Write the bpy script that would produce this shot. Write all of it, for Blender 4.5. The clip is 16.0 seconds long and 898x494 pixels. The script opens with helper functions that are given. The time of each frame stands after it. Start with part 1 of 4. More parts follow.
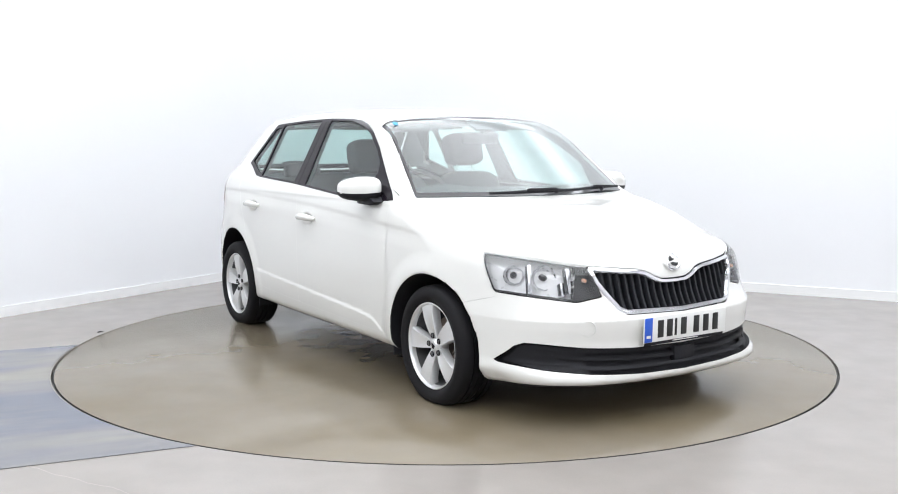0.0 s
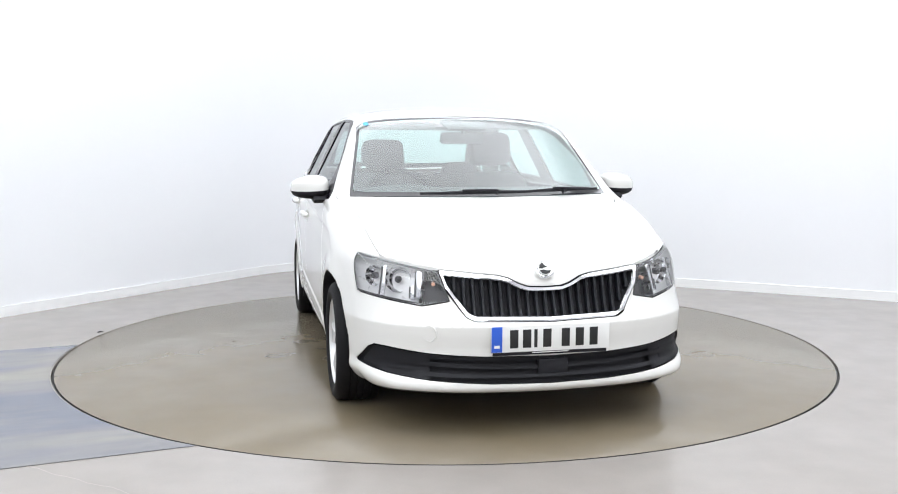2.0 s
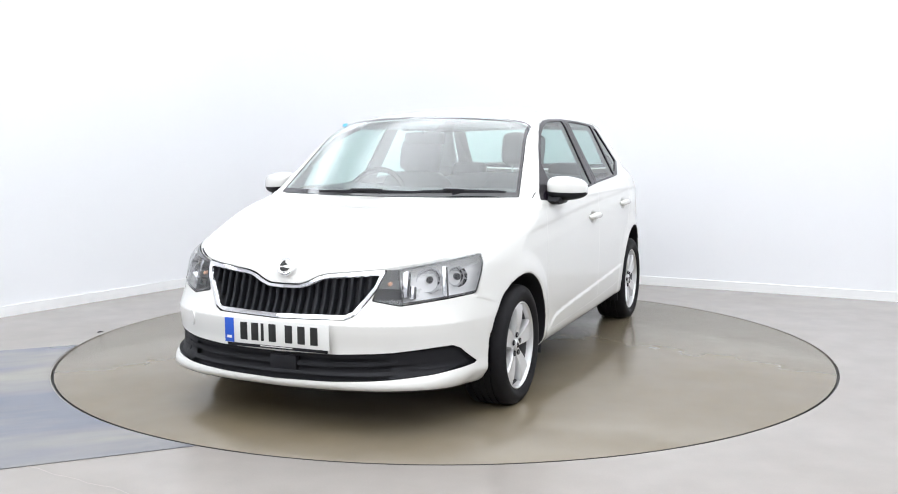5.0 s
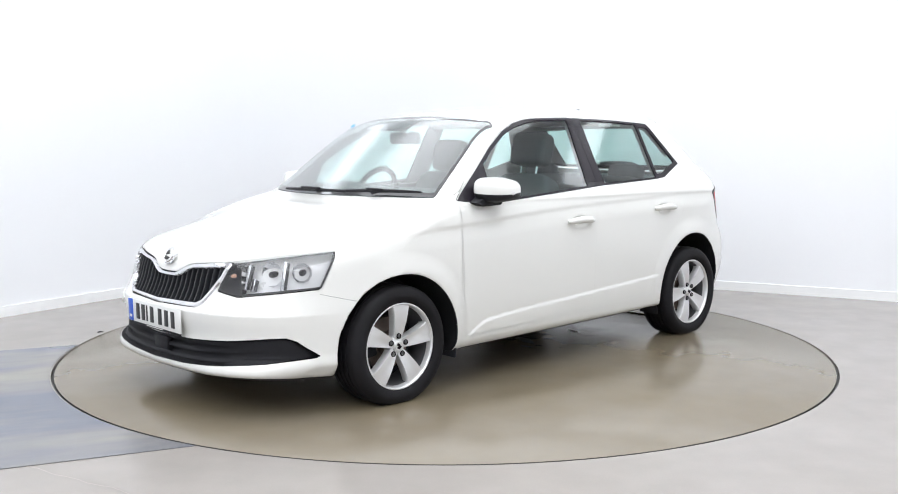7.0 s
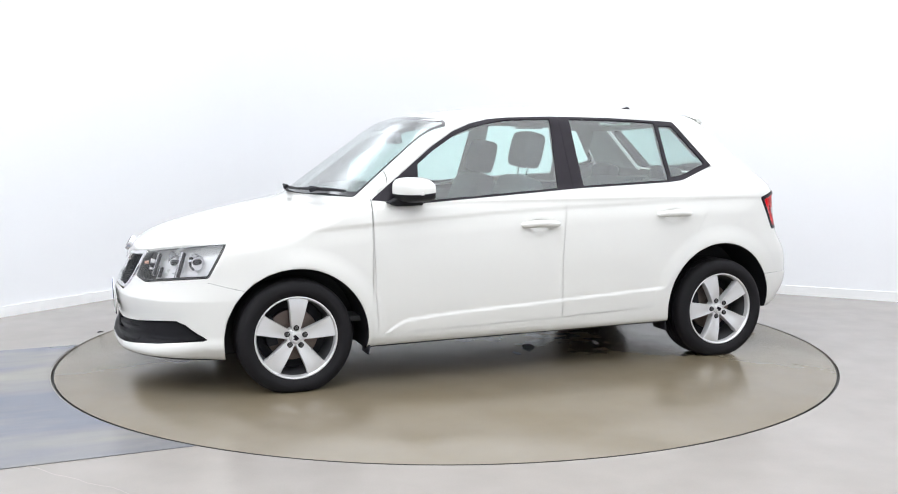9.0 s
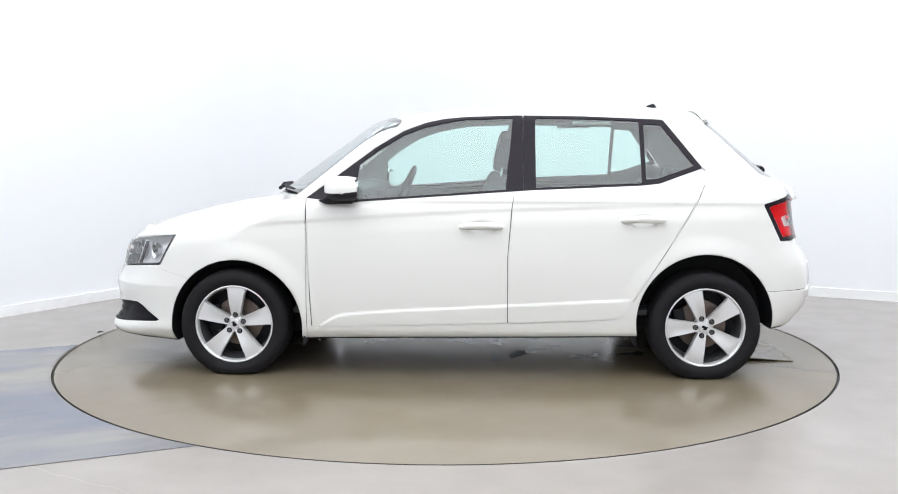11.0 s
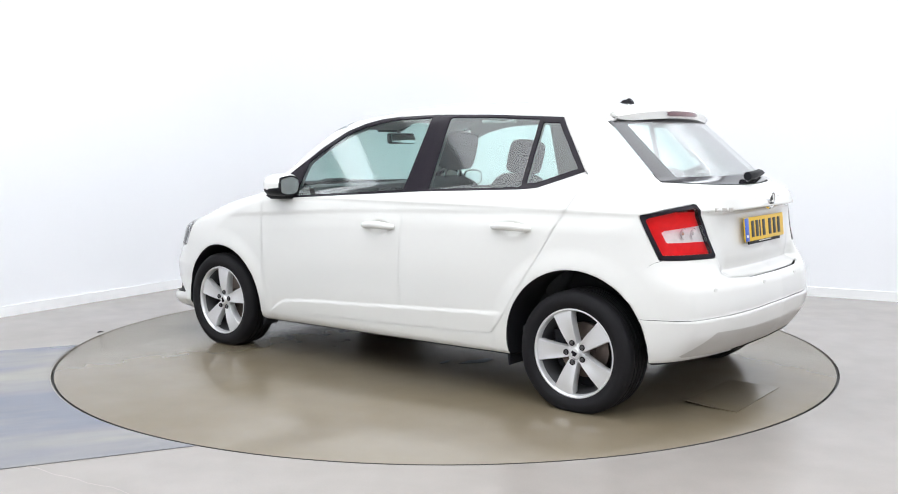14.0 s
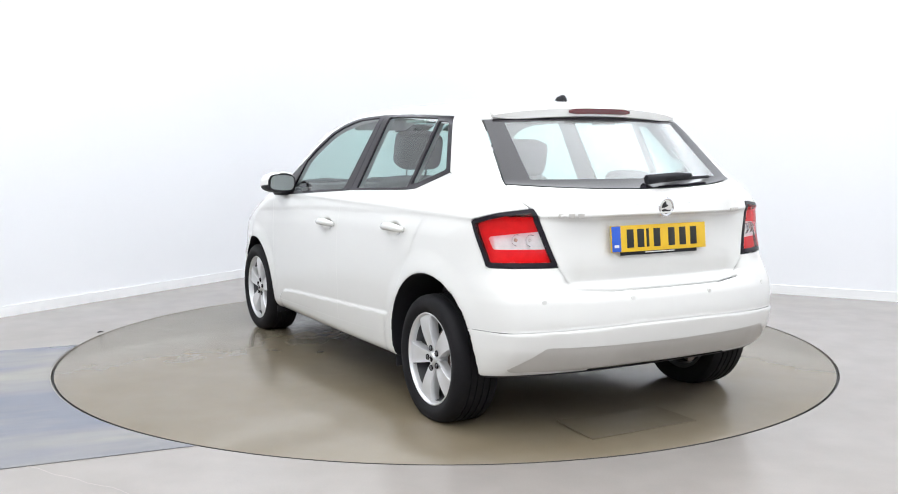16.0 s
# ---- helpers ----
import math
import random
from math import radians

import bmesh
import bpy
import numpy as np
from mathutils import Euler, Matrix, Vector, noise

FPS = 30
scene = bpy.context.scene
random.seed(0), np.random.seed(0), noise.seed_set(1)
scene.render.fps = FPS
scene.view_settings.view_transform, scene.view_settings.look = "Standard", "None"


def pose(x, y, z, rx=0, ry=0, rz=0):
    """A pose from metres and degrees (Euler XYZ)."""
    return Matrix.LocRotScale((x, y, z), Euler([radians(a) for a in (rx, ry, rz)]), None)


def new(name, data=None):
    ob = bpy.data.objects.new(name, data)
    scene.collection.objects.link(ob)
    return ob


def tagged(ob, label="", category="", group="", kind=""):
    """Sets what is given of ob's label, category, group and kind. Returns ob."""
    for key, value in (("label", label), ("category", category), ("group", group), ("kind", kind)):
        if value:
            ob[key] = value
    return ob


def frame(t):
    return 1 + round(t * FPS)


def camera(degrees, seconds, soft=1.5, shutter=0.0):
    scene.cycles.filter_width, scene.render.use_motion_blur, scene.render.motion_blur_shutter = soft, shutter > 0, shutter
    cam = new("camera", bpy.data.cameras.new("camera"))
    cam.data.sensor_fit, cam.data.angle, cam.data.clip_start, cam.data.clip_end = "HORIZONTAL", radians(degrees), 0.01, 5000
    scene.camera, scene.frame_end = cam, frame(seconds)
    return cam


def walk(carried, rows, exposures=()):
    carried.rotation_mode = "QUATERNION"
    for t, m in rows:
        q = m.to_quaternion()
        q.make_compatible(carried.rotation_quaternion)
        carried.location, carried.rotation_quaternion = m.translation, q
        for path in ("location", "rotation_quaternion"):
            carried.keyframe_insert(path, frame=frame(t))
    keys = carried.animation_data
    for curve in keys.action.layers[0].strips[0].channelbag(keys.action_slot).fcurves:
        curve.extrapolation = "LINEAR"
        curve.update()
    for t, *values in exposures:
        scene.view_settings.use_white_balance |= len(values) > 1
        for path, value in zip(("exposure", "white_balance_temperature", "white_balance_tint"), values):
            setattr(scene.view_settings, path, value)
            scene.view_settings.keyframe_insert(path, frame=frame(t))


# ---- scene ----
cam = camera(50.20, 16.0, soft=1.0)
EYE = pose(0.0, -5.804, 1.221, 83.89, 0.0, -0.193)
walk(cam, [(0.0, EYE), (16.0, EYE)])

# ---- world and light ----
world = bpy.data.worlds.new("world")
world.use_nodes = True
scene.world = world
world.node_tree.nodes["Background"].inputs["Color"].default_value = (0.9, 0.95, 1.0, 1)
world.node_tree.nodes["Background"].inputs["Strength"].default_value = 0.02
LAMP_STRENGTH = 2.26
STRIP_STRENGTH = 3.6
scene.view_settings.exposure = 0.0


# ---- materials ----
def nodes_of(name):
    m = bpy.data.materials.new(name)
    m.use_nodes = True
    return m, m.node_tree.nodes, m.node_tree.links, m.node_tree.nodes["Principled BSDF"]


def surface(name, color, rough=0.5, metal=0.0, coat=0.0, vary=0.06, scale=6.0, fine=180.0, bump=0.0, bump_scale=300.0, ior=1.5, rough_vary=0.08):
    """A painted, plastic or metal surface with variation at two scales."""
    m, n, l, b = nodes_of(name)
    co = n.new("ShaderNodeTexCoord")
    big, small = n.new("ShaderNodeTexNoise"), n.new("ShaderNodeTexNoise")
    big.inputs["Scale"].default_value, small.inputs["Scale"].default_value = scale, fine
    big.inputs["Detail"].default_value, small.inputs["Detail"].default_value = 5, 3
    mix = n.new("ShaderNodeMath"); mix.operation = "MULTIPLY_ADD"; mix.inputs[1].default_value = 0.35
    l.new(co.outputs["Object"], big.inputs["Vector"]); l.new(co.outputs["Object"], small.inputs["Vector"])
    l.new(small.outputs["Fac"], mix.inputs[0]); l.new(big.outputs["Fac"], mix.inputs[2])
    ramp = n.new("ShaderNodeMapRange")
    ramp.inputs["From Min"].default_value, ramp.inputs["From Max"].default_value = 0.35, 1.0
    ramp.inputs["To Min"].default_value, ramp.inputs["To Max"].default_value = 1 - vary, 1 + vary
    l.new(mix.outputs[0], ramp.inputs["Value"])
    mul = n.new("ShaderNodeVectorMath"); mul.operation = "SCALE"
    mul.inputs[0].default_value = color
    l.new(ramp.outputs[0], mul.inputs["Scale"]); l.new(mul.outputs[0], b.inputs["Base Color"])
    rr = n.new("ShaderNodeMapRange")
    rr.inputs["To Min"].default_value, rr.inputs["To Max"].default_value = max(0.0, rough - rough_vary), min(1.0, rough + rough_vary)
    l.new(big.outputs["Fac"], rr.inputs["Value"]); l.new(rr.outputs[0], b.inputs["Roughness"])
    b.inputs["Metallic"].default_value, b.inputs["IOR"].default_value = metal, ior
    b.inputs["Coat Weight"].default_value, b.inputs["Coat Roughness"].default_value = coat, 0.04
    if bump:
        bn = n.new("ShaderNodeBump"); t = n.new("ShaderNodeTexNoise")
        t.inputs["Scale"].default_value, t.inputs["Detail"].default_value = bump_scale, 4
        bn.inputs["Strength"].default_value, bn.inputs["Distance"].default_value = bump, 0.002
        l.new(co.outputs["Object"], t.inputs["Vector"]); l.new(t.outputs["Fac"], bn.inputs["Height"]); l.new(bn.outputs[0], b.inputs["Normal"])
    return m


def glass(name, color, clear=0.75, rough=0.0, base=0.075, power=5.0):
    """Thin car glass: part clear pass-through, with a real reflection."""
    m, n, l, b = nodes_of(name)
    n.remove(b)
    t, g, mix = n.new("ShaderNodeBsdfTransparent"), n.new("ShaderNodeBsdfGlossy"), n.new("ShaderNodeMixShader")
    t.inputs["Color"].default_value = (*[c * clear for c in color], 1)
    g.inputs["Roughness"].default_value = rough
    # gloss that grows towards grazing angles, alike from both sides of the pane
    lw = n.new("ShaderNodeLayerWeight"); lw.inputs["Blend"].default_value = 0.5
    pw = n.new("ShaderNodeMath"); pw.operation = "POWER"; pw.inputs[1].default_value = power
    ma = n.new("ShaderNodeMath"); ma.operation = "MULTIPLY_ADD"; ma.inputs[1].default_value, ma.inputs[2].default_value = 1 - base, base
    l.new(lw.outputs["Facing"], pw.inputs[0]); l.new(pw.outputs[0], ma.inputs[0]); l.new(ma.outputs[0], mix.inputs[0])
    l.new(t.outputs[0], mix.inputs[1]); l.new(g.outputs[0], mix.inputs[2])
    l.new(mix.outputs[0], n["Material Output"].inputs["Surface"])
    return m


def lens(name, color, rough=0.08, transmission=0.0):
    m, n, l, b = nodes_of(name)
    b.inputs["Base Color"].default_value = (*color, 1)
    b.inputs["Roughness"].default_value = rough
    b.inputs["Coat Weight"].default_value, b.inputs["Coat Roughness"].default_value = 1.0, 0.03
    b.inputs["Transmission Weight"].default_value = transmission
    return m


def glow(name, color, strength):
    m, n, l, b = nodes_of(name)
    b.inputs["Base Color"].default_value = (*color, 1)
    b.inputs["Emission Color"].default_value = (*color, 1)
    b.inputs["Emission Strength"].default_value = strength
    return m


def floor_material(name, base, stain, rough, stretch=(1, 1, 1), edges=(0.30, 0.70)):
    """Sealed, slightly glossy floor paint with cloudy wear, fine speckle and dull patches."""
    m, n, l, b = nodes_of(name)
    co = n.new("ShaderNodeTexCoord")
    noises = []
    for scale, detail in ((0.9, 6), (5.0, 6), (140.0, 2)):
        t = n.new("ShaderNodeTexNoise")
        t.inputs["Scale"].default_value, t.inputs["Detail"].default_value = scale, detail
        mp = n.new("ShaderNodeMapping"); mp.inputs["Scale"].default_value = stretch
        l.new(co.outputs["Object"], mp.inputs["Vector"]); l.new(mp.outputs[0], t.inputs["Vector"]); noises.append(t)
    ramp = n.new("ShaderNodeMapRange")
    ramp.inputs["From Min"].default_value, ramp.inputs["From Max"].default_value = edges
    l.new(noises[0].outputs["Fac"], ramp.inputs["Value"])
    mix = n.new("ShaderNodeMix"); mix.data_type = "RGBA"
    mix.inputs["A"].default_value, mix.inputs["B"].default_value = (*base, 1), (*stain, 1)
    l.new(ramp.outputs[0], mix.inputs["Factor"])
    fine = n.new("ShaderNodeMath"); fine.operation = "MULTIPLY_ADD"; fine.inputs[1].default_value, fine.inputs[2].default_value = 0.16, 0.92
    l.new(noises[1].outputs["Fac"], fine.inputs[0])
    fine2 = n.new("ShaderNodeMath"); fine2.operation = "MULTIPLY_ADD"; fine2.inputs[1].default_value = 0.08
    l.new(noises[2].outputs["Fac"], fine2.inputs[0]); l.new(fine.outputs[0], fine2.inputs[2])
    sc = n.new("ShaderNodeVectorMath"); sc.operation = "SCALE"
    l.new(mix.outputs["Result"], sc.inputs[0]); l.new(fine2.outputs[0], sc.inputs["Scale"]); l.new(sc.outputs[0], b.inputs["Base Color"])
    rr = n.new("ShaderNodeMapRange")
    rr.inputs["From Min"].default_value, rr.inputs["From Max"].default_value = 0.35, 0.65
    rr.inputs["To Min"].default_value, rr.inputs["To Max"].default_value = rough - 0.02, rough + 0.02
    l.new(noises[1].outputs["Fac"], rr.inputs["Value"]); l.new(rr.outputs[0], b.inputs["Roughness"])
    b.inputs["IOR"].default_value = 1.5
    return m


WALL = surface("wall_paint", (0.812, 0.818, 0.840), 0.6, vary=0.012, scale=0.7, fine=60, bump=0.05, bump_scale=120)
SKIRT = surface("skirting_paint", (0.84, 0.84, 0.84), 0.35, vary=0.02)
FLOOR = floor_material("floor_paint", (0.300, 0.275, 0.258), (0.268, 0.242, 0.222), 0.25)
DISC = floor_material("turntable_paint", (0.184, 0.158, 0.122), (0.157, 0.126, 0.081), 0.22)
MAT = floor_material("strip_paint", (0.122, 0.132, 0.166), (0.225, 0.212, 0.195), 0.24, (0.7, 2.2, 1), (0.44, 0.66))
GAP = surface("gap_black", (0.035, 0.033, 0.030), 0.6)
PAINT = surface("white_paint", (0.735, 0.730, 0.702), 0.32, coat=1.0, vary=0.008, scale=1.5, rough_vary=0.02)
TRIM = surface("gloss_black_trim", (0.013, 0.010, 0.015), 0.20, vary=0.1, ior=1.26)
PLASTIC = surface("black_plastic", (0.016, 0.016, 0.019), 0.55, vary=0.15, bump=0.2, bump_scale=900, ior=1.28)
RUBBER = surface("tyre_rubber", (0.012, 0.0115, 0.013), 0.66, vary=0.2, bump=0.15, bump_scale=500, ior=1.25)
ALLOY = surface("silver_alloy", (0.70, 0.70, 0.705), 0.33, metal=0.45, vary=0.03, coat=0.6)
BARREL = surface('rim_barrel', (0.10, 0.10, 0.105), 0.45, metal=0.4, vary=0.15)
BORDER = surface('printed_glass', (0.016, 0.014, 0.018), 0.10, coat=0.3, vary=0.05, rough_vary=0.01, ior=1.5)
STEEL = surface("brake_steel", (0.20, 0.16, 0.14), 0.5, metal=0.8, vary=0.3)
CHROME = surface("chrome", (0.82, 0.82, 0.83), 0.09, metal=1.0, vary=0.02, rough_vary=0.03)
REFLECTOR = surface("lamp_reflector", (0.90, 0.90, 0.91), 0.30, metal=0.15, vary=0.03, scale=30.0)
GLASS = glass("window_glass", (0.82, 1.0, 0.965), 0.93, 0.06, base=0.115)
SCREEN = glass("windscreen_glass", (0.80, 1.0, 0.96), 0.87, 0.22, base=0.035, power=1.95)
REARGLASS = glass("rear_glass", (0.78, 1.0, 0.96), 0.85, 0.24, base=0.11, power=1.9)
CLEAR = glass("lamp_glass", (1.0, 1.0, 1.0), 0.94)
RED = glass("red_lens", (1.0, 0.03, 0.05), 0.92, 0.04, base=0.028)
LAMPCHROME = surface("lamp_chrome", (0.58, 0.58, 0.60), 0.13, metal=1.0, vary=0.10, scale=60.0, rough_vary=0.04)
LAMPSILVER = surface("lamp_silver", (0.80, 0.80, 0.80), 0.35, metal=0.3, vary=0.1, scale=40.0)
DARKRED = lens("dark_red_lens", (0.10, 0.008, 0.012))
AMBERDIM = lens("dull_amber_lens", (0.62, 0.36, 0.26))
WHITELENS = lens("white_lens", (0.72, 0.70, 0.70))
CLOTH = surface("seat_cloth", (0.055, 0.058, 0.062), 0.9, vary=0.25, bump=0.4, bump_scale=700)
DASH = surface("dashboard_plastic", (0.048, 0.050, 0.053), 0.65, vary=0.12, bump=0.3, bump_scale=600)
LINER = surface("headliner_fabric", (0.42, 0.42, 0.40), 0.9, vary=0.04, bump=0.2, bump_scale=500)
YELLOW = surface("plate_yellow", (0.80, 0.50, 0.02), 0.35, vary=0.02)
PLATEWHITE = surface("plate_white", (0.78, 0.78, 0.76), 0.35, vary=0.02)
BLUE = surface("plate_blue", (0.02, 0.10, 0.55), 0.35, vary=0.02)
INK = surface("plate_black", (0.012, 0.012, 0.012), 0.4)
SKID = surface("grey_bumper_paint", (0.50, 0.48, 0.45), 0.42, vary=0.03)
MIRRORGLASS = surface("mirror_glass", (0.80, 0.84, 0.84), 0.02, metal=1.0, vary=0.0, rough_vary=0.0)
BLUESTICKER = surface("sticker_blue", (0.05, 0.35, 0.6), 0.4)


# ---- mesh helpers ----
def link(name, mesh, material, parent=None, label=""):
    ob = new(name, mesh)
    if material:
        mesh.materials.append(material)
    if parent:
        ob.parent = parent
    if label:
        tagged(ob, label)
    return ob


def part(name, bm, material, parent=None, label="", smooth=True):
    mesh = bpy.data.meshes.new(name)
    bmesh.ops.recalc_face_normals(bm, faces=bm.faces)
    bm.to_mesh(mesh)
    bm.free()
    if smooth:
        for p in mesh.polygons:
            p.use_smooth = True
        mesh.set_sharp_from_angle(angle=radians(38))
    return link(name, mesh, material, parent, label)


def add_box(bm, size, m=Matrix(), bevel=0.0, segments=2):
    """A box of that size, centred on m, with rounded edges."""
    made = bmesh.ops.create_cube(bm, size=1.0)["verts"]
    bmesh.ops.scale(bm, vec=size, verts=made)
    if bevel:
        edges = list({e for v in made for e in v.link_edges})
        made = bmesh.ops.bevel(bm, geom=edges, offset=bevel, segments=segments, profile=0.5, affect="EDGES")["verts"]
    bmesh.ops.transform(bm, matrix=m, verts=made)
    return bm


def box(size, m=Matrix(), bevel=0.0, segments=2):
    return add_box(bmesh.new(), size, m, bevel, segments)


def lathe(profile, steps=48, m=Matrix()):
    """Turn (radius, y) pairs about the y axis."""
    bm = bmesh.new()
    rings = []
    for k in range(steps):
        a = 2 * math.pi * k / steps
        rings.append([bm.verts.new(m @ Vector((r * math.cos(a), y, r * math.sin(a)))) for r, y in profile])
    for k in range(steps):
        a, b = rings[k], rings[(k + 1) % steps]
        for i in range(len(profile) - 1):
            bm.faces.new((a[i], a[i + 1], b[i + 1], b[i]))
    bmesh.ops.remove_doubles(bm, verts=bm.verts, dist=1e-5)
    return bm


def prism(outline, y0, y1, m=Matrix(), bevel=0.0):
    """A closed outline in (x, z), drawn out from y0 to y1."""
    bm = bmesh.new()
    a = [bm.verts.new((x, y0, z)) for x, z in outline]
    b = [bm.verts.new((x, y1, z)) for x, z in outline]
    bm.faces.new(a), bm.faces.new(b[::-1])
    for i in range(len(a)):
        j = (i + 1) % len(a)
        bm.faces.new((a[j], a[i], b[i], b[j]))
    if bevel:
        bmesh.ops.bevel(bm, geom=list(bm.edges), offset=bevel, segments=2, profile=0.5, affect="EDGES")
    bmesh.ops.transform(bm, matrix=m, verts=bm.verts)
    return bm


def tube(points, radius, sides=10):
    """A round bar through the points."""
    bm = bmesh.new()
    pts = [Vector(p) for p in points]
    rings = []
    for i, p in enumerate(pts):
        d = (pts[min(i + 1, len(pts) - 1)] - pts[max(i - 1, 0)]).normalized()
        q = d.to_track_quat("Z", "Y").to_matrix()
        r = radius[i] if isinstance(radius, (list, tuple)) else radius
        rings.append([bm.verts.new(p + q @ Vector((r * math.cos(2 * math.pi * k / sides), r * math.sin(2 * math.pi * k / sides), 0))) for k in range(sides)])
    for a, b in zip(rings, rings[1:]):
        for k in range(sides):
            bm.faces.new((a[k], a[(k + 1) % sides], b[(k + 1) % sides], b[k]))
    bm.faces.new(rings[0][::-1]), bm.faces.new(rings[-1])
    return bm


# ---- the studio ----
CORNER = Vector((-1.19, 4.07))
ALONG = Vector((-0.531, -0.847))
ACROSS = Vector((0.884, -0.467))
ALONG_LENGTH, ACROSS_LENGTH, ROOM_HEIGHT = 12.5, 10.0, 4.2


def plan(a, b):
    """A place on the floor, a metres along one wall and b along the other from the corner."""
    p = CORNER + ALONG * a + ACROSS * b
    return p.x, p.y


def wall_path(offset, radius=1.15, steps=16):
    """The walls' line round the room, with a coved far corner; offset: into the room."""
    pts = []
    for k in range(steps + 1):
        t = math.pi / 2 * k / steps
        pts.append((radius - (radius - offset) * math.sin(t), radius - (radius - offset) * math.cos(t)))
    return pts


def extrude_strip(line_in, line_out, z0, z1, closed=False):
    bm = bmesh.new()
    n = len(line_in)
    cols = [[bm.verts.new((*p, z)) for p, z in ((i, z0), (i, z1), (o, z1), (o, z0))] for i, o in zip(line_in, line_out)]
    for k in range(n if closed else n - 1):
        a, b = cols[k], cols[(k + 1) % n]
        for i in range(4):
            bm.faces.new((a[i], a[(i + 1) % 4], b[(i + 1) % 4], b[i]))
    if not closed:
        bm.faces.new(cols[0]), bm.faces.new(cols[-1][::-1])
    return bm


def build_room():
    def line(off):
        corner = wall_path(off)
        return [plan(*p) for p in [(ALONG_LENGTH, off)] + corner + [(off, ACROSS_LENGTH)]]
    tagged(part("wall_far", extrude_strip(line(0), line(-0.15), 0, ROOM_HEIGHT), WALL), "smooth white painted studio wall with a coved corner", "wall", kind="structure")
    tagged(part("baseboard", extrude_strip(line(0.014), line(-0.002), -0.01, 0.075), SKIRT), "low white skirting board along the studio wall", "baseboard", kind="structure")
    near = [plan(ALONG_LENGTH, -0.15), plan(ALONG_LENGTH, ACROSS_LENGTH), plan(-0.15, ACROSS_LENGTH)]
    out = [plan(ALONG_LENGTH + 0.15, -0.15), plan(ALONG_LENGTH + 0.15, ACROSS_LENGTH + 0.15), plan(-0.15, ACROSS_LENGTH + 0.15)]
    tagged(part("wall_near", extrude_strip(near, out, 0, ROOM_HEIGHT), WALL), "plain white painted studio wall behind the camera", "wall", kind="structure")
    ring = [plan(-0.15, -0.15), plan(ALONG_LENGTH + 0.15, -0.15), plan(ALONG_LENGTH + 0.15, ACROSS_LENGTH + 0.15), plan(-0.15, ACROSS_LENGTH + 0.15)]
    bm = bmesh.new()
    lo = [bm.verts.new((*p, ROOM_HEIGHT)) for p in ring]
    hi = [bm.verts.new((*p, ROOM_HEIGHT + 0.1)) for p in ring]
    bm.faces.new(lo[::-1]), bm.faces.new(hi)
    for k in range(4):
        bm.faces.new((lo[k], lo[(k + 1) % 4], hi[(k + 1) % 4], hi[k]))
    tagged(part("ceiling", bm, WALL), "flat white painted studio ceiling", "ceiling", kind="structure")
    # floor with a round opening for the turntable
    bm = bmesh.new()
    n = 128
    inner = [bm.verts.new(((DISC_RADIUS + 0.008) * math.cos(2 * math.pi * k / n), (DISC_RADIUS + 0.008) * math.sin(2 * math.pi * k / n), 0)) for k in range(n)]
    deep = [bm.verts.new((v.co.x, v.co.y, -0.06)) for v in inner]
    outer = []
    for k in range(n):
        d = Vector((math.cos(2 * math.pi * k / n), math.sin(2 * math.pi * k / n)))
        reach = 30.0
        for origin, normal in ((CORNER, Vector((-ALONG.y, ALONG.x))), (CORNER, Vector((ACROSS.y, -ACROSS.x))), (CORNER + ALONG * ALONG_LENGTH, Vector((-ACROSS.y, ACROSS.x))), (CORNER + ACROSS * ACROSS_LENGTH, Vector((ALONG.y, -ALONG.x)))):
            s = d.dot(normal)
            if s < -1e-6:
                reach = min(reach, origin.dot(normal) / s + 0.16 / -s)
        outer.append(bm.verts.new((d.x * reach, d.y * reach, 0)))
    for k in range(n):
        j = (k + 1) % n
        bm.faces.new((inner[k], outer[k], outer[j], inner[j]))
        bm.faces.new((deep[k], inner[k], inner[j], deep[j]))
    tagged(part("floor", bm, FLOOR, smooth=False), "glossy grey-beige painted concrete studio floor", "floor", kind="structure")
    pit = lathe([(0.0, -0.06), (DISC_RADIUS + 0.007, -0.06)], 96, pose(0, 0, 0, 90))
    tagged(part("turntable_pit", pit, GAP), "dark recess under the turntable", "floor recess", kind="structure")


def build_lights():
    """Large ceiling light panels over the turntable, out of the camera's view."""
    angle = math.degrees(math.atan2(ACROSS.y, ACROSS.x))
    frame_mesh = panel_mesh = None
    for k, (a, b, sa, sb) in enumerate(tuple((1.60 + 1.9 * k, 4.95, 1.882, 8.3) for k in range(6))):
        x, y = plan(a, b)
        root = new("ceiling_light")
        root.matrix_basis = pose(x, y, ROOM_HEIGHT - 0.05, 0, 0, angle)
        tagged(root, "long white ceiling light panel with a diffuser", "light", "ceiling lights")
        part("frame", box((sb + 0.06, sa + 0.014, 0.08), pose(0, 0, 0.005), 0.003), SKIRT, root)
        part("diffuser", box((sb, sa, 0.02), pose(0, 0, -0.045), 0.004), LIGHTPANEL, root)


LIGHTPANEL = glow("light_panel", (0.935, 0.967, 1.0), LAMP_STRENGTH)
STRIPLIGHT = glow("strip_light", (0.92, 0.96, 1.0), STRIP_STRENGTH)
DISC_RADIUS = 2.240
build_room()
build_lights()


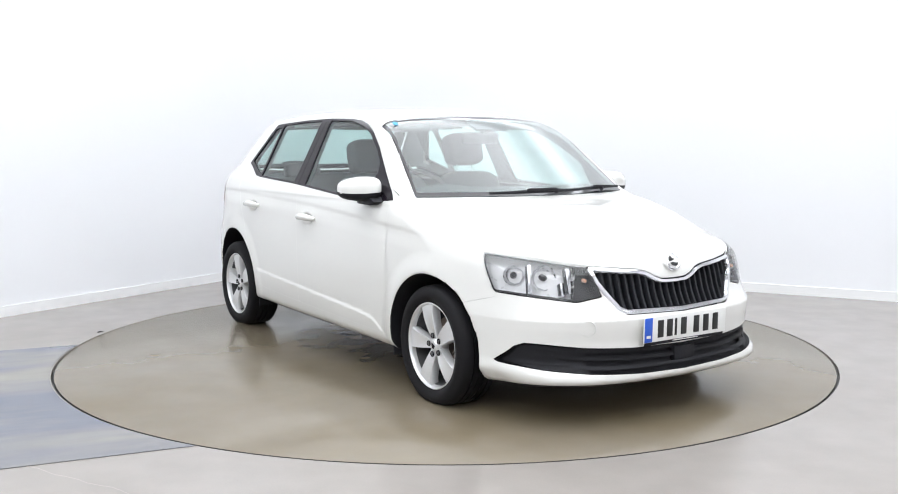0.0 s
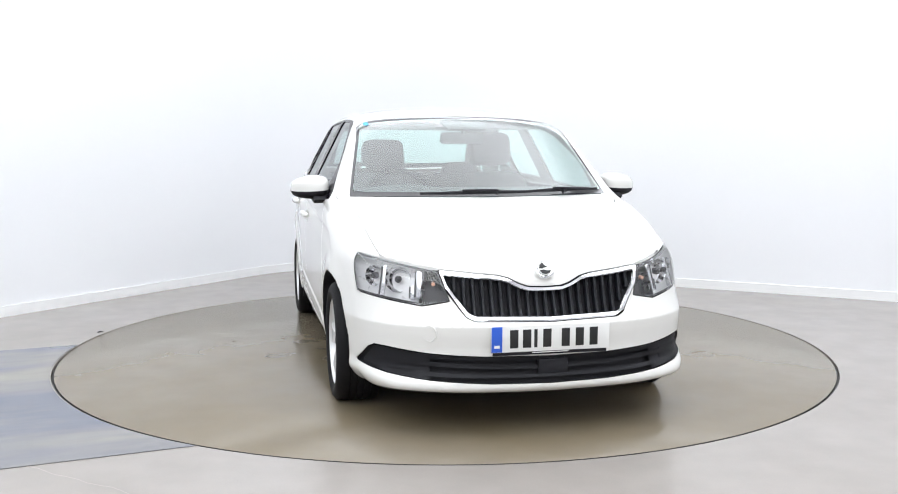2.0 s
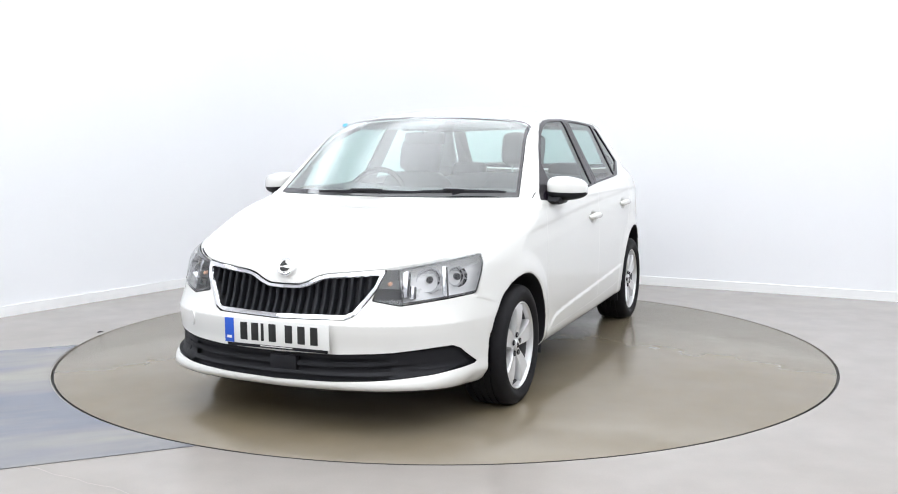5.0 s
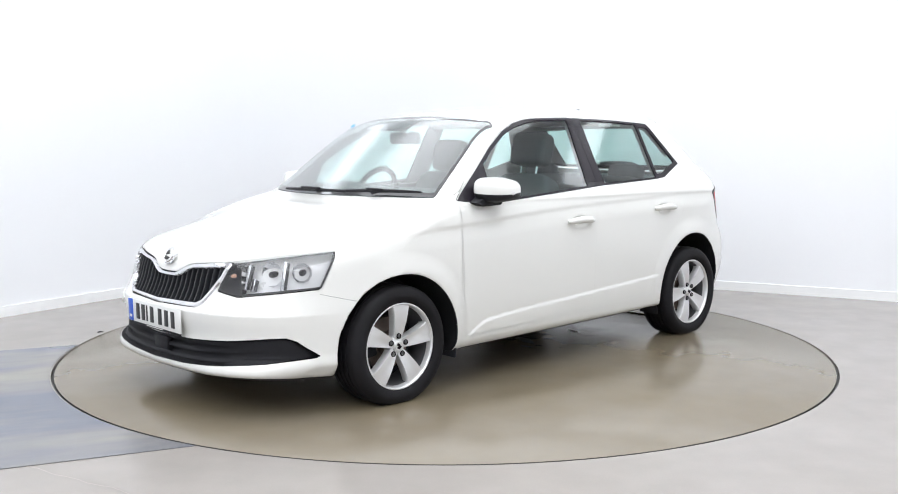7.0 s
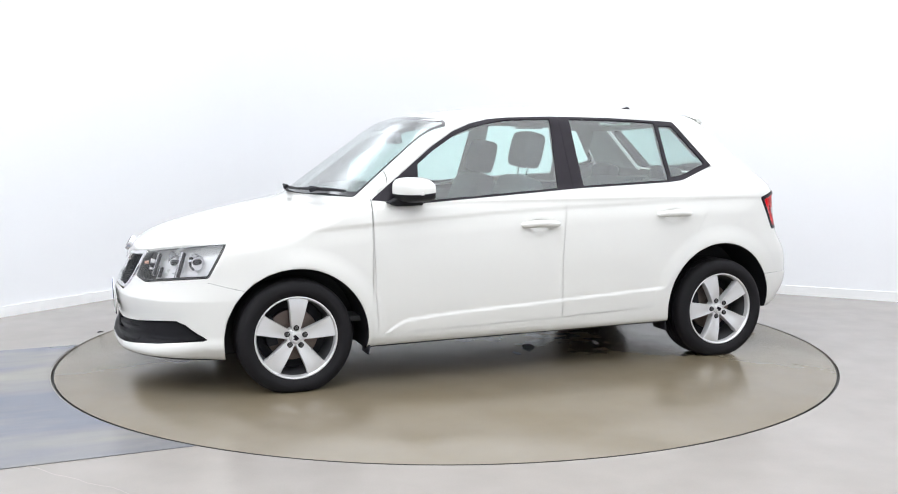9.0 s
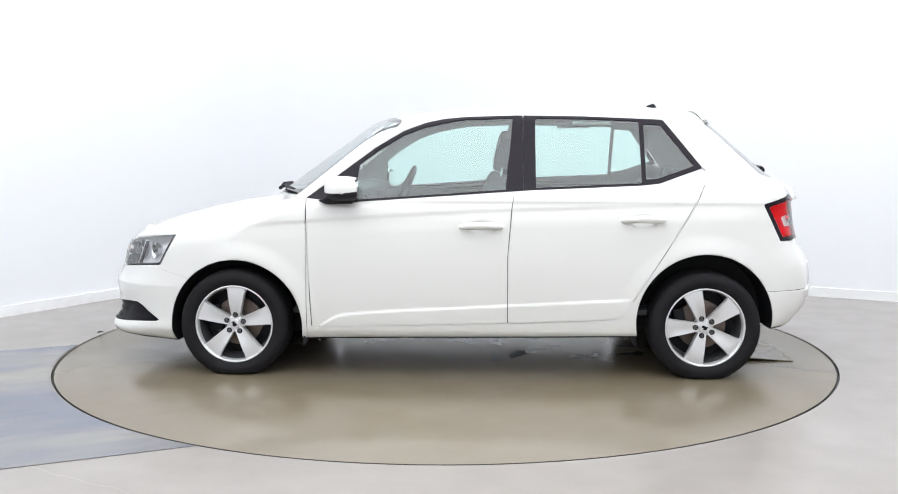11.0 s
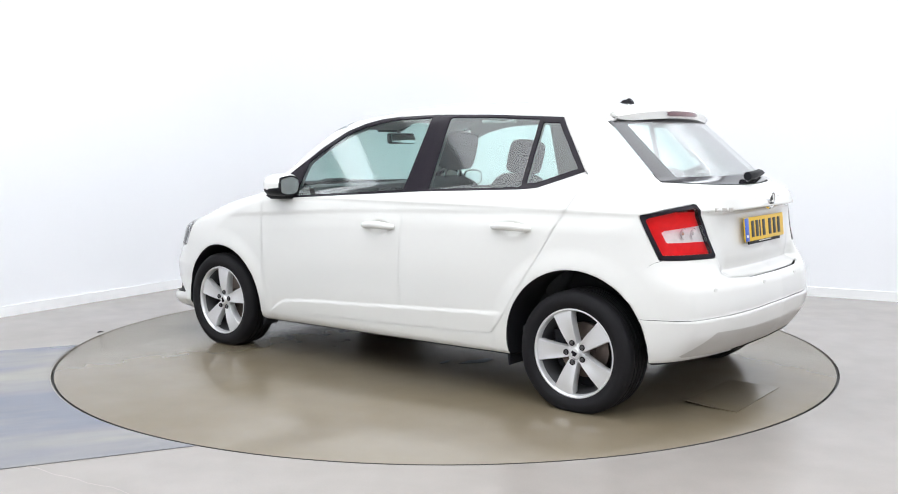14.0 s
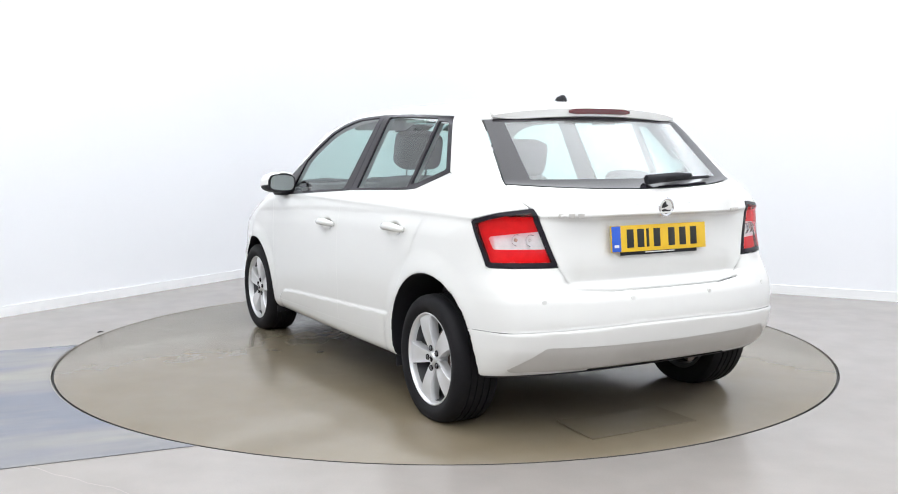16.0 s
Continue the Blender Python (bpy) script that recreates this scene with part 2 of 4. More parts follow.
def build_wall_lights():
    """Long strip lights high on the two walls beyond the car, seen mirrored in its windows."""
    for start, run, inward, length in ((CORNER, ALONG, Vector((0.847, -0.531)), 6.4), (CORNER, ACROSS, Vector((-0.467, -0.884)), 6.4)):
        p = start + run * (0.7 + length / 2) + inward * 0.10
        root = new("wall_strip_light")
        root.matrix_basis = pose(p.x, p.y, 3.35, 0, 0, math.degrees(math.atan2(run.y, run.x)))
        tagged(root, "long white strip light high on the studio wall", "light", "wall strip lights")
        part("housing", box((length + 0.04, 0.07, 0.38), pose(0, 0, 0), 0.008), SKIRT, root)
        face = 1 if Vector((-run.y, run.x)).dot(inward) > 0 else -1
        part("diffuser", box((length, 0.03, 0.34), pose(0, face * 0.042, 0), 0.008), STRIPLIGHT, root)


build_wall_lights()


def build_turntable():
    root = new("turntable")
    tagged(root, "round beige painted vehicle turntable flush with the floor", "turntable")
    part("deck", lathe([(0.0, 0.0), (1.0, 0.0), (DISC_RADIUS - 0.009, 0.0), (DISC_RADIUS - 0.007, -0.0015)], 160, pose(0, 0, 0, 90)), DISC, root)
    part("edge_ring", lathe([(DISC_RADIUS - 0.0070, -0.0015), (DISC_RADIUS - 0.0068, -0.012), (DISC_RADIUS + 0.0040, -0.012), (DISC_RADIUS + 0.0040, -0.05), (DISC_RADIUS - 0.0068, -0.05)], 160, pose(0, 0, 0, 90)), GAP, root, "black rubber gap ring")
    return root


turntable = build_turntable()


# ---- the car's surface ----
def curve(*knots):
    """A smooth line through (x, value) pairs."""
    xs, ys = np.array(sorted(knots), float).T
    d = np.diff(ys) / np.diff(xs)
    s = np.zeros(len(xs))
    s[1:-1] = np.where(d[:-1] * d[1:] > 0, 2 * d[:-1] * d[1:] / np.where(np.abs(d[:-1] + d[1:]) < 1e-12, 1, d[:-1] + d[1:]), 0)
    s[0], s[-1] = d[0], d[-1]

    def at(x):
        x = np.asarray(x, float)
        i = np.clip(np.searchsorted(xs, x) - 1, 0, len(xs) - 2)
        h = xs[i + 1] - xs[i]
        t = (x - xs[i]) / h
        u = np.clip(t, 0, 1)
        v = (1 + 2 * u) * (1 - u) ** 2 * ys[i] + u * (1 - u) ** 2 * h * s[i] + u * u * (3 - 2 * u) * ys[i + 1] + u * u * (u - 1) * h * s[i + 1]
        return v + np.where(t < 0, t * h * s[0], 0) + np.where(t > 1, (t - 1) * h * s[-1], 0)
    return at


def smax(a, b, k):
    h = np.maximum(k - np.abs(a - b), 0) / k
    return np.maximum(a, b) + h * h * k / 4


def step(a, b, x):
    t = np.clip((x - a) / (b - a), 0, 1)
    return t * t * (3 - 2 * t)


HALF_WIDTH = curve((-1.95, 0.72), (-1.75, 0.765), (-1.5, 0.802), (-1.2, 0.826), (-0.6, 0.836), (0.2, 0.838), (0.8, 0.834), (1.2, 0.826), (1.5, 0.808), (1.75, 0.775), (1.95, 0.72), (2.1, 0.66))
SIDE_INSET = curve((0.14, -0.11), (0.2, -0.045), (0.25, -0.018), (0.33, -0.008), (0.45, 0.0), (0.62, 0.005), (0.82, 0.0), (0.9, -0.012), (0.97, -0.038), (1.1, -0.11))
CABIN_WIDTH = curve((1.05, 0.745), (0.83, 0.783), (0.4, 0.80), (0.0, 0.805), (-0.6, 0.803), (-1.0, 0.793), (-1.22, 0.782), (-1.4, 0.768), (-1.6, 0.728), (-1.8, 0.66))
HOOD = curve((0.8, 0.958), (1.0, 0.948), (1.25, 0.915), (1.5, 0.868), (1.7, 0.818), (1.85, 0.770), (1.95, 0.722), (2.0, 0.685), (2.06, 0.62))
HOOD_CROWN = curve((0.9, 0.02), (1.2, 0.09), (1.6, 0.19), (1.9, 0.16), (2.05, 0.1))
BELT = curve((-1.75, 1.03), (-1.5, 1.05), (-1.2, 1.05), (-0.9, 1.02), (-0.3, 0.99), (0.3, 0.968), (0.62, 0.958), (0.8, 0.958))
NOSE = curve((0.14, 2.0), (0.185, 2.06), (0.215, 2.082), (0.25, 2.076), (0.30, 2.054), (0.36, 2.054), (0.44, 2.063), (0.468, 2.064), (0.482, 2.056), (0.52, 2.034), (0.57, 2.012), (0.62, 1.998), (0.69, 1.97), (0.75, 1.90), (0.9, 1.6))
NOSE_PLAN = curve((0.0, 0.0), (0.26, 0.014), (0.4, 0.04), (0.52, 0.09), (0.62, 0.16), (0.7, 0.245), (0.76, 0.36), (0.82, 0.6))
TAIL = curve((0.26, -1.79), (0.32, -1.84), (0.4, -1.885), (0.5, -1.90), (0.58, -1.892), (0.612, -1.876), (0.634, -1.838), (0.658, -1.790), (0.722, -1.797), (0.735, -1.797), (0.86, -1.787), (0.905, -1.788), (0.918, -1.798), (0.932, -1.820), (0.98, -1.808), (1.03, -1.745), (1.2, -1.57))
TAIL_SIDE = curve((0.26, -1.79), (0.32, -1.84), (0.4, -1.885), (0.5, -1.90), (0.58, -1.892), (0.62, -1.876), (0.70, -1.83), (0.80, -1.80), (0.92, -1.785), (0.97, -1.770), (1.03, -1.715), (1.2, -1.55))
TAIL_PLAN = curve((0.0, 0.0), (0.3, 0.012), (0.5, 0.045), (0.6, 0.08), (0.7, 0.13), (0.75, 0.18), (0.79, 0.26), (0.83, 0.45))
FLOORLINE = curve((-1.95, 0.300), (-1.85, 0.285), (-1.6, 0.258), (-1.3, 0.235), (-0.9, 0.215), (0.8, 0.19), (1.5, 0.160), (2.1, 0.180))
ROOF = curve((-1.6, 1.335), (-1.4, 1.388), (-1.05, 1.434), (-0.7, 1.449), (-0.3, 1.449), (0.0, 1.436), (0.2, 1.418), (0.4, 1.39), (0.6, 1.345))
CREASE = curve((-1.6, 0.912), (-1.286, 0.918), (-0.82, 0.906), (0.09, 0.874), (0.84, 0.826), (1.3, 0.79), (1.6, 0.75))
LOWCREASE = curve((-0.85, 0.424), (0.0, 0.378), (0.66, 0.334), (0.82, 0.25))
ARCHES = ((1.232, 0.262, 0.352), (-1.228, 0.302, 0.352))
HANDLES = ((-0.066, 0.797, 0.848), (-0.897, 0.832, 0.840))
SHIELD_SLOPE, REAR_SLOPE = 1.395, 1.17


def shield_x(y, z):
    return 1.115 - SHIELD_SLOPE * (z - 0.955) - 0.41 * y * y


def rear_x(y, z):
    return -1.335 - REAR_SLOPE * (1.36 - z) + 0.36 * y * y


def tail_x(a, z):
    t = step(0.40, 0.56, a)
    return TAIL(z) * (1 - t) + TAIL_SIDE(z) * t


def floor_z(x, a):
    return FLOORLINE(x) + 0.10 * np.clip(x - 1.55, 0, 1) * a * a


def side_y(x, z):
    """Half the lower body's width, with its creases and the flared arches."""
    y = HALF_WIDTH(x) + SIDE_INSET(z)
    c = CREASE(x)
    y = y - 0.0046 * (1 - step(c - 0.018, c + 0.010, z)) * step(c - 0.10, c - 0.014, z) * (1 - step(0.9, 1.5, x))
    lc = LOWCREASE(x)
    y = y + 0.0065 * (1 - step(lc - 0.014, lc + 0.006, z)) * step(-0.86, -0.80, x) * (1 - step(0.74, 0.84, x))
    for cx, cz, r in ARCHES:
        d = np.hypot(x - cx, z - cz) - r
        y = y + 0.012 * (1 - step(0.0, 0.10, np.abs(d - 0.012)))
    return y


def body_value(x, y, z):
    """Below 0 inside the car's outer skin."""
    a = np.abs(y)
    lower = smax(a - side_y(x, z), np.where(x > 0.8, z - HOOD(x) + HOOD_CROWN(x) * a * a, z - BELT(x)), 0.07)
    lip = 0.030 * step(0.25, 0.7, a) * step(0.15, 0.20, z) * (1 - step(0.225, 0.29, z))
    lower = smax(lower, (x - NOSE(z) - lip + NOSE_PLAN(a)) * 0.75, 0.05)
    lower = smax(lower, (tail_x(a, z) - 0.010 * (1 - step(0.476, 0.496, z + 0.04 * a * a)) + TAIL_PLAN(a) - x) * 0.8, 0.05)
    lower = smax(lower, floor_z(x, a) - z, 0.03)
    green = smax((a - CABIN_WIDTH(x) + 0.515 * (z - 0.95)) * 0.889, z - ROOF(x) + 0.105 * a * a + 0.20 * a ** 4, 0.06)
    green = smax(green, (x - shield_x(a, z)) / 1.72, 0.035)
    green = smax(green, (rear_x(a, z) - x) / 1.4, 0.03)
    green = smax(green, 0.935 - z, 0.01)
    f = -smax(-lower, -green, 0.03)
    for hx, hz, hy in HANDLES:
        dimple = (np.sqrt(((x - hx) / 0.070) ** 2 + ((z - hz + 0.003) / 0.034) ** 2 + ((a - hy) / 0.030) ** 2) - 1) * 0.03
        f = smax(f, -dimple, 0.010)
    for cx, cz, r in ARCHES:
        well = np.maximum(np.hypot(x - cx, z - cz) - r, 0.55 - a)
        f = smax(f, -well, 0.008)
    return f


def gradient(V):
    e = 0.0015
    g = np.stack([body_value(*(V + np.eye(3)[i] * e).T) - body_value(*(V - np.eye(3)[i] * e).T) for i in range(3)], 1) / (2 * e)
    return g


def skin(h):
    """The half y >= 0 of the skin as triangles, by surface nets, each point then moved on to the skin."""
    xs, ys, zs = np.arange(-1.96, 2.14, h), (np.arange(int(0.90 / h) + 2) - 0.5) * h, np.arange(0.10, 1.50, h)
    F = np.empty((len(xs), len(ys), len(zs)))
    Y, Z = np.meshgrid(ys, zs, indexing="ij")
    for i, x in enumerate(xs):
        F[i] = body_value(np.full(Y.shape, x), Y, Z)
    n = tuple(s - 1 for s in F.shape)
    total, count = np.zeros((*n, 3)), np.zeros(n)
    base = np.stack(np.meshgrid(*[np.arange(k) for k in n], indexing="ij"), -1)
    for ax in range(3):
        for o1 in (0, 1):
            for o2 in (0, 1):
                off = [0, 0, 0]
                others = [k for k in range(3) if k != ax]
                off[others[0]], off[others[1]] = o1, o2
                end = list(off); end[ax] += 1
                A = F[tuple(slice(o, o + k) for o, k in zip(off, n))]
                B = F[tuple(slice(o, o + k) for o, k in zip(end, n))]
                cross = (A < 0) != (B < 0)
                t = np.where(cross, A / np.where(cross, A - B, 1), 0)
                count += cross
                for k in range(3):
                    total[..., k] += cross * (off[k] + (t if k == ax else 0))
    has = count > 0
    index = -np.ones(n, int)
    index[has] = np.arange(has.sum())
    V = (base[has] + total[has] / count[has][:, None]) * h + np.array([xs[0], ys[0], zs[0]])
    centre = base[has][:, 1] == 0
    quads = []
    for ax in range(3):
        b, c = [k for k in range(3) if k != ax]
        lo, hi = np.take(F, range(F.shape[ax] - 1), ax), np.take(F, range(1, F.shape[ax]), ax)
        at = np.argwhere((lo < 0) != (hi < 0))
        ok = (at[:, b] >= 1) & (at[:, c] >= 1) & (at[:, b] < n[b]) & (at[:, c] < n[c])
        at = at[ok]
        flip = lo[tuple(at.T)] >= 0
        ids = []
        for db, dc in ((1, 1), (0, 1), (0, 0), (1, 0)):
            cell = at.copy(); cell[:, b] -= db; cell[:, c] -= dc
            ids.append(index[tuple(cell.T)])
        q = np.stack(ids, 1)
        if ax == 1:
            flip = ~flip
        q[flip] = q[flip][:, ::-1]
        quads.append(q)
    Q = np.concatenate(quads)
    for _ in range(3):
        V[centre, 1] = 0
        g = gradient(V)
        s = np.clip(body_value(*V.T) / np.maximum((g * g).sum(1), 0.05), -0.6 * h, 0.6 * h)
        V -= g * s[:, None]
    V[centre, 1] = 0
    T = np.concatenate([Q[:, [0, 1, 2]], Q[:, [0, 2, 3]]])
    face = np.cross(V[T[:, 1]] - V[T[:, 0]], V[T[:, 2]] - V[T[:, 0]])
    back = (face * gradient(V[T].mean(1))).sum(1) < 0
    T[back] = T[back][:, ::-1]
    return V, T


def compact(V, T):
    used = np.unique(T)
    back = np.zeros(len(V), int)
    back[used] = np.arange(len(used))
    return V[used], back[T]


def cut(VT, rule):
    """The triangles where rule(x, a, z) < 0, and the rest, cut along the line where it is 0."""
    V, T = VT
    if len(T) == 0:
        return VT, VT
    g = rule(V[:, 0], np.abs(V[:, 1]), V[:, 2])
    g = np.where(np.abs(g) < 1e-6, 1e-6, g)
    s = (g < 0)[T]
    n = s.sum(1)
    inside, outside, keys, pending = [T[n == 3]], [T[n == 0]], [], []
    for few, same, other in ((1, inside, outside), (2, outside, inside)):
        t = T[n == few]
        lone = s[n == few] if few == 1 else ~s[n == few]
        k = lone.argmax(1)
        r = np.arange(len(t))
        a, b, c = t[r, k], t[r, (k + 1) % 3], t[r, (k + 2) % 3]
        pending.append((a, b, c, same, other))
        keys += [np.stack([np.minimum(a, b), np.maximum(a, b)], 1), np.stack([np.minimum(a, c), np.maximum(a, c)], 1)]
    E, inv = np.unique(np.concatenate(keys), axis=0, return_inverse=True)
    inv = inv.ravel() + len(V)
    w = g[E[:, 0]] / (g[E[:, 0]] - g[E[:, 1]])
    V2 = np.concatenate([V, V[E[:, 0]] + (V[E[:, 1]] - V[E[:, 0]]) * w[:, None]])
    p = 0
    for a, b, c, same, other in pending:
        ab, ac = inv[p:p + len(a)], inv[p + len(a):p + 2 * len(a)]
        p += 2 * len(a)
        same.append(np.stack([a, ab, ac], 1))
        other += [np.stack([ab, b, c], 1), np.stack([ab, c, ac], 1)]
    return compact(V2, np.concatenate(inside)), compact(V2, np.concatenate(outside))


def panel(VT, rule, gap=0.0):
    """Cuts a panel out, with a gap of that width round it: the panel and the rest."""
    inner, _ = cut(VT, lambda x, a, z: rule(x, a, z) + gap / 2)
    _, rest = cut(VT, lambda x, a, z: rule(x, a, z) - gap / 2)
    return inner, rest


def polygon(points):
    """The signed distance to a closed outline in two coordinates."""
    P = np.array(points, float)

    def at(u, v):
        best, odd = np.full(u.shape, 1e9), np.zeros(u.shape, bool)
        for (ax, ay), (bx, by) in zip(P, np.roll(P, -1, 0)):
            dx, dy = bx - ax, by - ay
            t = np.clip(((u - ax) * dx + (v - ay) * dy) / (dx * dx + dy * dy), 0, 1)
            best = np.minimum(best, (u - ax - t * dx) ** 2 + (v - ay - t * dy) ** 2)
            hit = ((ay > v) != (by > v)) & (u < ax + (v - ay) * dx / (dy if dy else 1e-9))
            odd ^= hit
        return np.where(odd, -1, 1) * np.sqrt(best)
    return at


def shell(name, VT, material, parent, label="", side=0, push=0.0, rim=0.0):
    """A piece of the skin as a mesh: side 1 or -1 for one side of the car, 0 for both as one. push: metres outwards. rim: depth of folded-in edges."""
    V, T = VT
    N = gradient(V)
    N /= np.maximum(np.linalg.norm(N, axis=1), 1e-9)[:, None]
    V = V + N * push
    if rim:
        e = np.sort(np.concatenate([T[:, [0, 1]], T[:, [1, 2]], T[:, [2, 0]]]), 1)
        raw = np.concatenate([T[:, [0, 1]], T[:, [1, 2]], T[:, [2, 0]]])
        _, first, cnt = np.unique(e, axis=0, return_index=True, return_counts=True)
        b = raw[first[cnt == 1]]
        b = b[~((np.abs(V[b[:, 0], 1]) < 1e-6) & (np.abs(V[b[:, 1], 1]) < 1e-6))]
        ids = np.unique(b)
        low = np.zeros(len(V), int); low[ids] = np.arange(len(ids)) + len(V)
        V = np.concatenate([V, V[ids] - N[ids] * rim])
        N = np.concatenate([N, N[ids]])
        T = np.concatenate([T, np.stack([b[:, 1], b[:, 0], low[b[:, 0]]], 1), np.stack([b[:, 1], low[b[:, 0]], low[b[:, 1]]], 1)])
    flip = np.array([1.0, -1.0, 1.0])
    if side == -1:
        V, N, T = V * flip, N * flip, T[:, ::-1]
    elif side == 0:
        on = np.abs(V[:, 1]) < 1e-6
        other = np.arange(len(V)) + len(V)
        other[on] = np.arange(len(V))[on]
        V, N, T = np.concatenate([V, V * flip]), np.concatenate([N, N * flip]), np.concatenate([T, other[T][:, ::-1]])
    V, N, T = *[q[np.unique(T)] for q in (V, N)], np.searchsorted(np.unique(T), T)
    mesh = bpy.data.meshes.new(name)
    mesh.vertices.add(len(V)); mesh.vertices.foreach_set("co", V.ravel())
    mesh.loops.add(T.size); mesh.loops.foreach_set("vertex_index", T.ravel().astype(np.int32))
    mesh.polygons.add(len(T)); mesh.polygons.foreach_set("loop_start", np.arange(0, T.size, 3, dtype=np.int32))
    mesh.update(calc_edges=True)
    mesh.polygons.foreach_set("use_smooth", np.ones(len(T), bool))
    mesh.normals_split_custom_set_from_vertices(N.tolist())
    return link(name, mesh, material, parent, label)


car = new("car")
tagged(car, "white five-door hatchback car parked on the turntable", "car")
SKIN = skin(0.0105)

# outlines in the side view (x, z)
WINDOW_LINE = polygon([(0.850, 0.942), (0.62, 0.921), (-0.32, 0.984), (-0.90, 1.009), (-0.99, 1.018), (-1.218, 1.097), (-1.027, 1.350), (-0.6, 1.369), (-0.25, 1.374), (0.02, 1.366), (0.132, 1.356), (0.237, 1.334), (0.350, 1.292), (0.493, 1.206), (0.633, 1.101)])


def windows(x, a, z):
    return np.maximum(WINDOW_LINE(x, z), 0.45 - a)


def pillar(x, z):
    """The middle line of the door pillar."""
    return x - (-0.205 - 0.19 * (z - 0.65))


FRONT_DOOR = polygon([(0.85, 0.94), (0.848, 0.82), (0.839, 0.535), (0.825, 0.262), (-0.206, 0.290), (-0.205, 0.643), (-0.226, 0.90), (-0.24, 0.985), (0.62, 0.93)])
REAR_DOOR = polygon([(-0.206, 0.290), (-0.70, 0.310), (-0.78, 0.318), (-0.818, 0.355), (-1.045, 0.708), (-1.185, 0.94), (-1.224, 1.02), (-1.232, 1.095), (-1.0, 1.03), (-0.24, 0.99), (-0.226, 0.90), (-0.205, 0.643)])


def front_door(x, a, z):
    return np.maximum(np.minimum(FRONT_DOOR(x, z), np.maximum(WINDOW_LINE(x, z) - 0.004, -0.285 - x)), 0.45 - a)


def rear_door(x, a, z):
    return np.maximum(np.minimum(REAR_DOOR(x, z), np.maximum(WINDOW_LINE(x, z) - 0.004, x + 0.285)), 0.45 - a)


def front_pane(x, a, z):
    return np.maximum.reduce([WINDOW_LINE(x, z) + 0.011 + 0.008 * step(0.0, 0.2, x) * step(0.96, 1.02, z), x - 0.60 + 0.12 * (z - 0.93), -0.192 - 0.105 * (z - 0.978) - x, 0.45 - a])


def rear_pane(x, a, z):
    return np.maximum.reduce([WINDOW_LINE(x, z) + 0.011, x + 0.350, -0.900 - x, 0.45 - a])


def quarter_pane(x, a, z):
    return np.maximum.reduce([WINDOW_LINE(x, z) + 0.026, x + 0.922, 0.45 - a])


def shield_edge(x, a, z):
    return np.maximum.reduce([a - (0.699 - 0.285 * (z - 0.955)), z - 1.380 + 0.085 * a * a, 0.957 - z, 0.25 - x, shield_x(a, z) - x - 0.08])


def rear_edge(x, a, z):
    return np.maximum.reduce([a - 0.8, 1.032 + 0.06 * a * a - z, z - 1.35 + 0.06 * a * a, x + 1.15])


TAILGATE = polygon([(-0.2, 1.50), (0.575, 1.50), (0.60, 1.30), (0.66, 1.03), (0.60, 0.965), (0.515, 0.73), (0.445, 0.634), (0.3, 0.624), (-0.2, 0.624)])


def tailgate(x, a, z):
    side = np.where(z > 1.04, a - (0.632 - 0.25 * (z - 1.05)), TAILGATE(a, z))
    return np.maximum.reduce([side, 0.624 - z, x + 1.235])


def tail_lamp(x, a, z):
    return np.maximum.reduce([z - 0.911 + (x + 1.523) * 0.29, 0.724 - z, (0.505 + (z - 0.726) * 0.345 - a), x + 1.523 + (0.911 - z) * 0.51, x + 1.4])


def head_lamp(x, a, z):
    return np.maximum.reduce([1.567 + (0.735 - z) * 0.55 - x, z - 0.751 + (0.767 - a) * 0.185, (0.548 + np.clip(a - 0.52, 0, 1) * 0.14 + np.clip(0.52 - a, 0, 1) * 0.2 - z), 0.41 + (z - 0.57) * 0.30 - a, 1.3 - x])


GRILLE = polygon([(-0.1, 0.608), (0.075, 0.612), (0.115, 0.625), (0.165, 0.650), (0.205, 0.660), (0.435, 0.682), (0.418, 0.63), (0.34, 0.520), (0.31, 0.506), (0.0, 0.498), (-0.1, 0.498)])
INTAKE = polygon([(-0.1, 0.337), (0.27, 0.342), (0.5, 0.354), (0.66, 0.370), (0.705, 0.372), (0.728, 0.355), (0.768, 0.278), (0.66, 0.262), (0.5, 0.248), (0.25, 0.232), (-0.1, 0.226)])


def grille(x, a, z):
    return np.maximum(GRILLE(a, z), 1.6 - x)


def intake(x, a, z):
    return np.maximum(INTAKE(a, z), 1.4 - x)


def hood(x, a, z):
    low = np.where(a > 0.435, 0.696 + (a - 0.435) * 0.185, np.interp(a, (0, 0.08, 0.12, 0.17, 0.21, 0.435), (0.616, 0.620, 0.633, 0.657, 0.668, 0.696)))
    return np.maximum.reduce([a - np.interp(x, (0.9, 1.05, 1.3, 1.75), (0.76, 0.70, 0.685, 0.655)), low - z, shield_x(a, z) - 0.03 - x, 0.75 - x])


def front_bumper(x, a, z):
    return np.maximum.reduce([z - np.interp(x, (1.45, 1.66, 1.72), (0.505, 0.560, 0.70)), 1.45 - x])


def rear_bumper(x, a, z):
    return np.maximum.reduce([z - np.interp(x, (-1.63, -1.60, -1.466, -1.40), (0.722, 0.712, 0.626, 0.585)), x + 1.40])


def fender(x, a, z):
    return np.maximum.reduce([0.852 - x, z - 1.2, a * 0 + 0.35 - a])


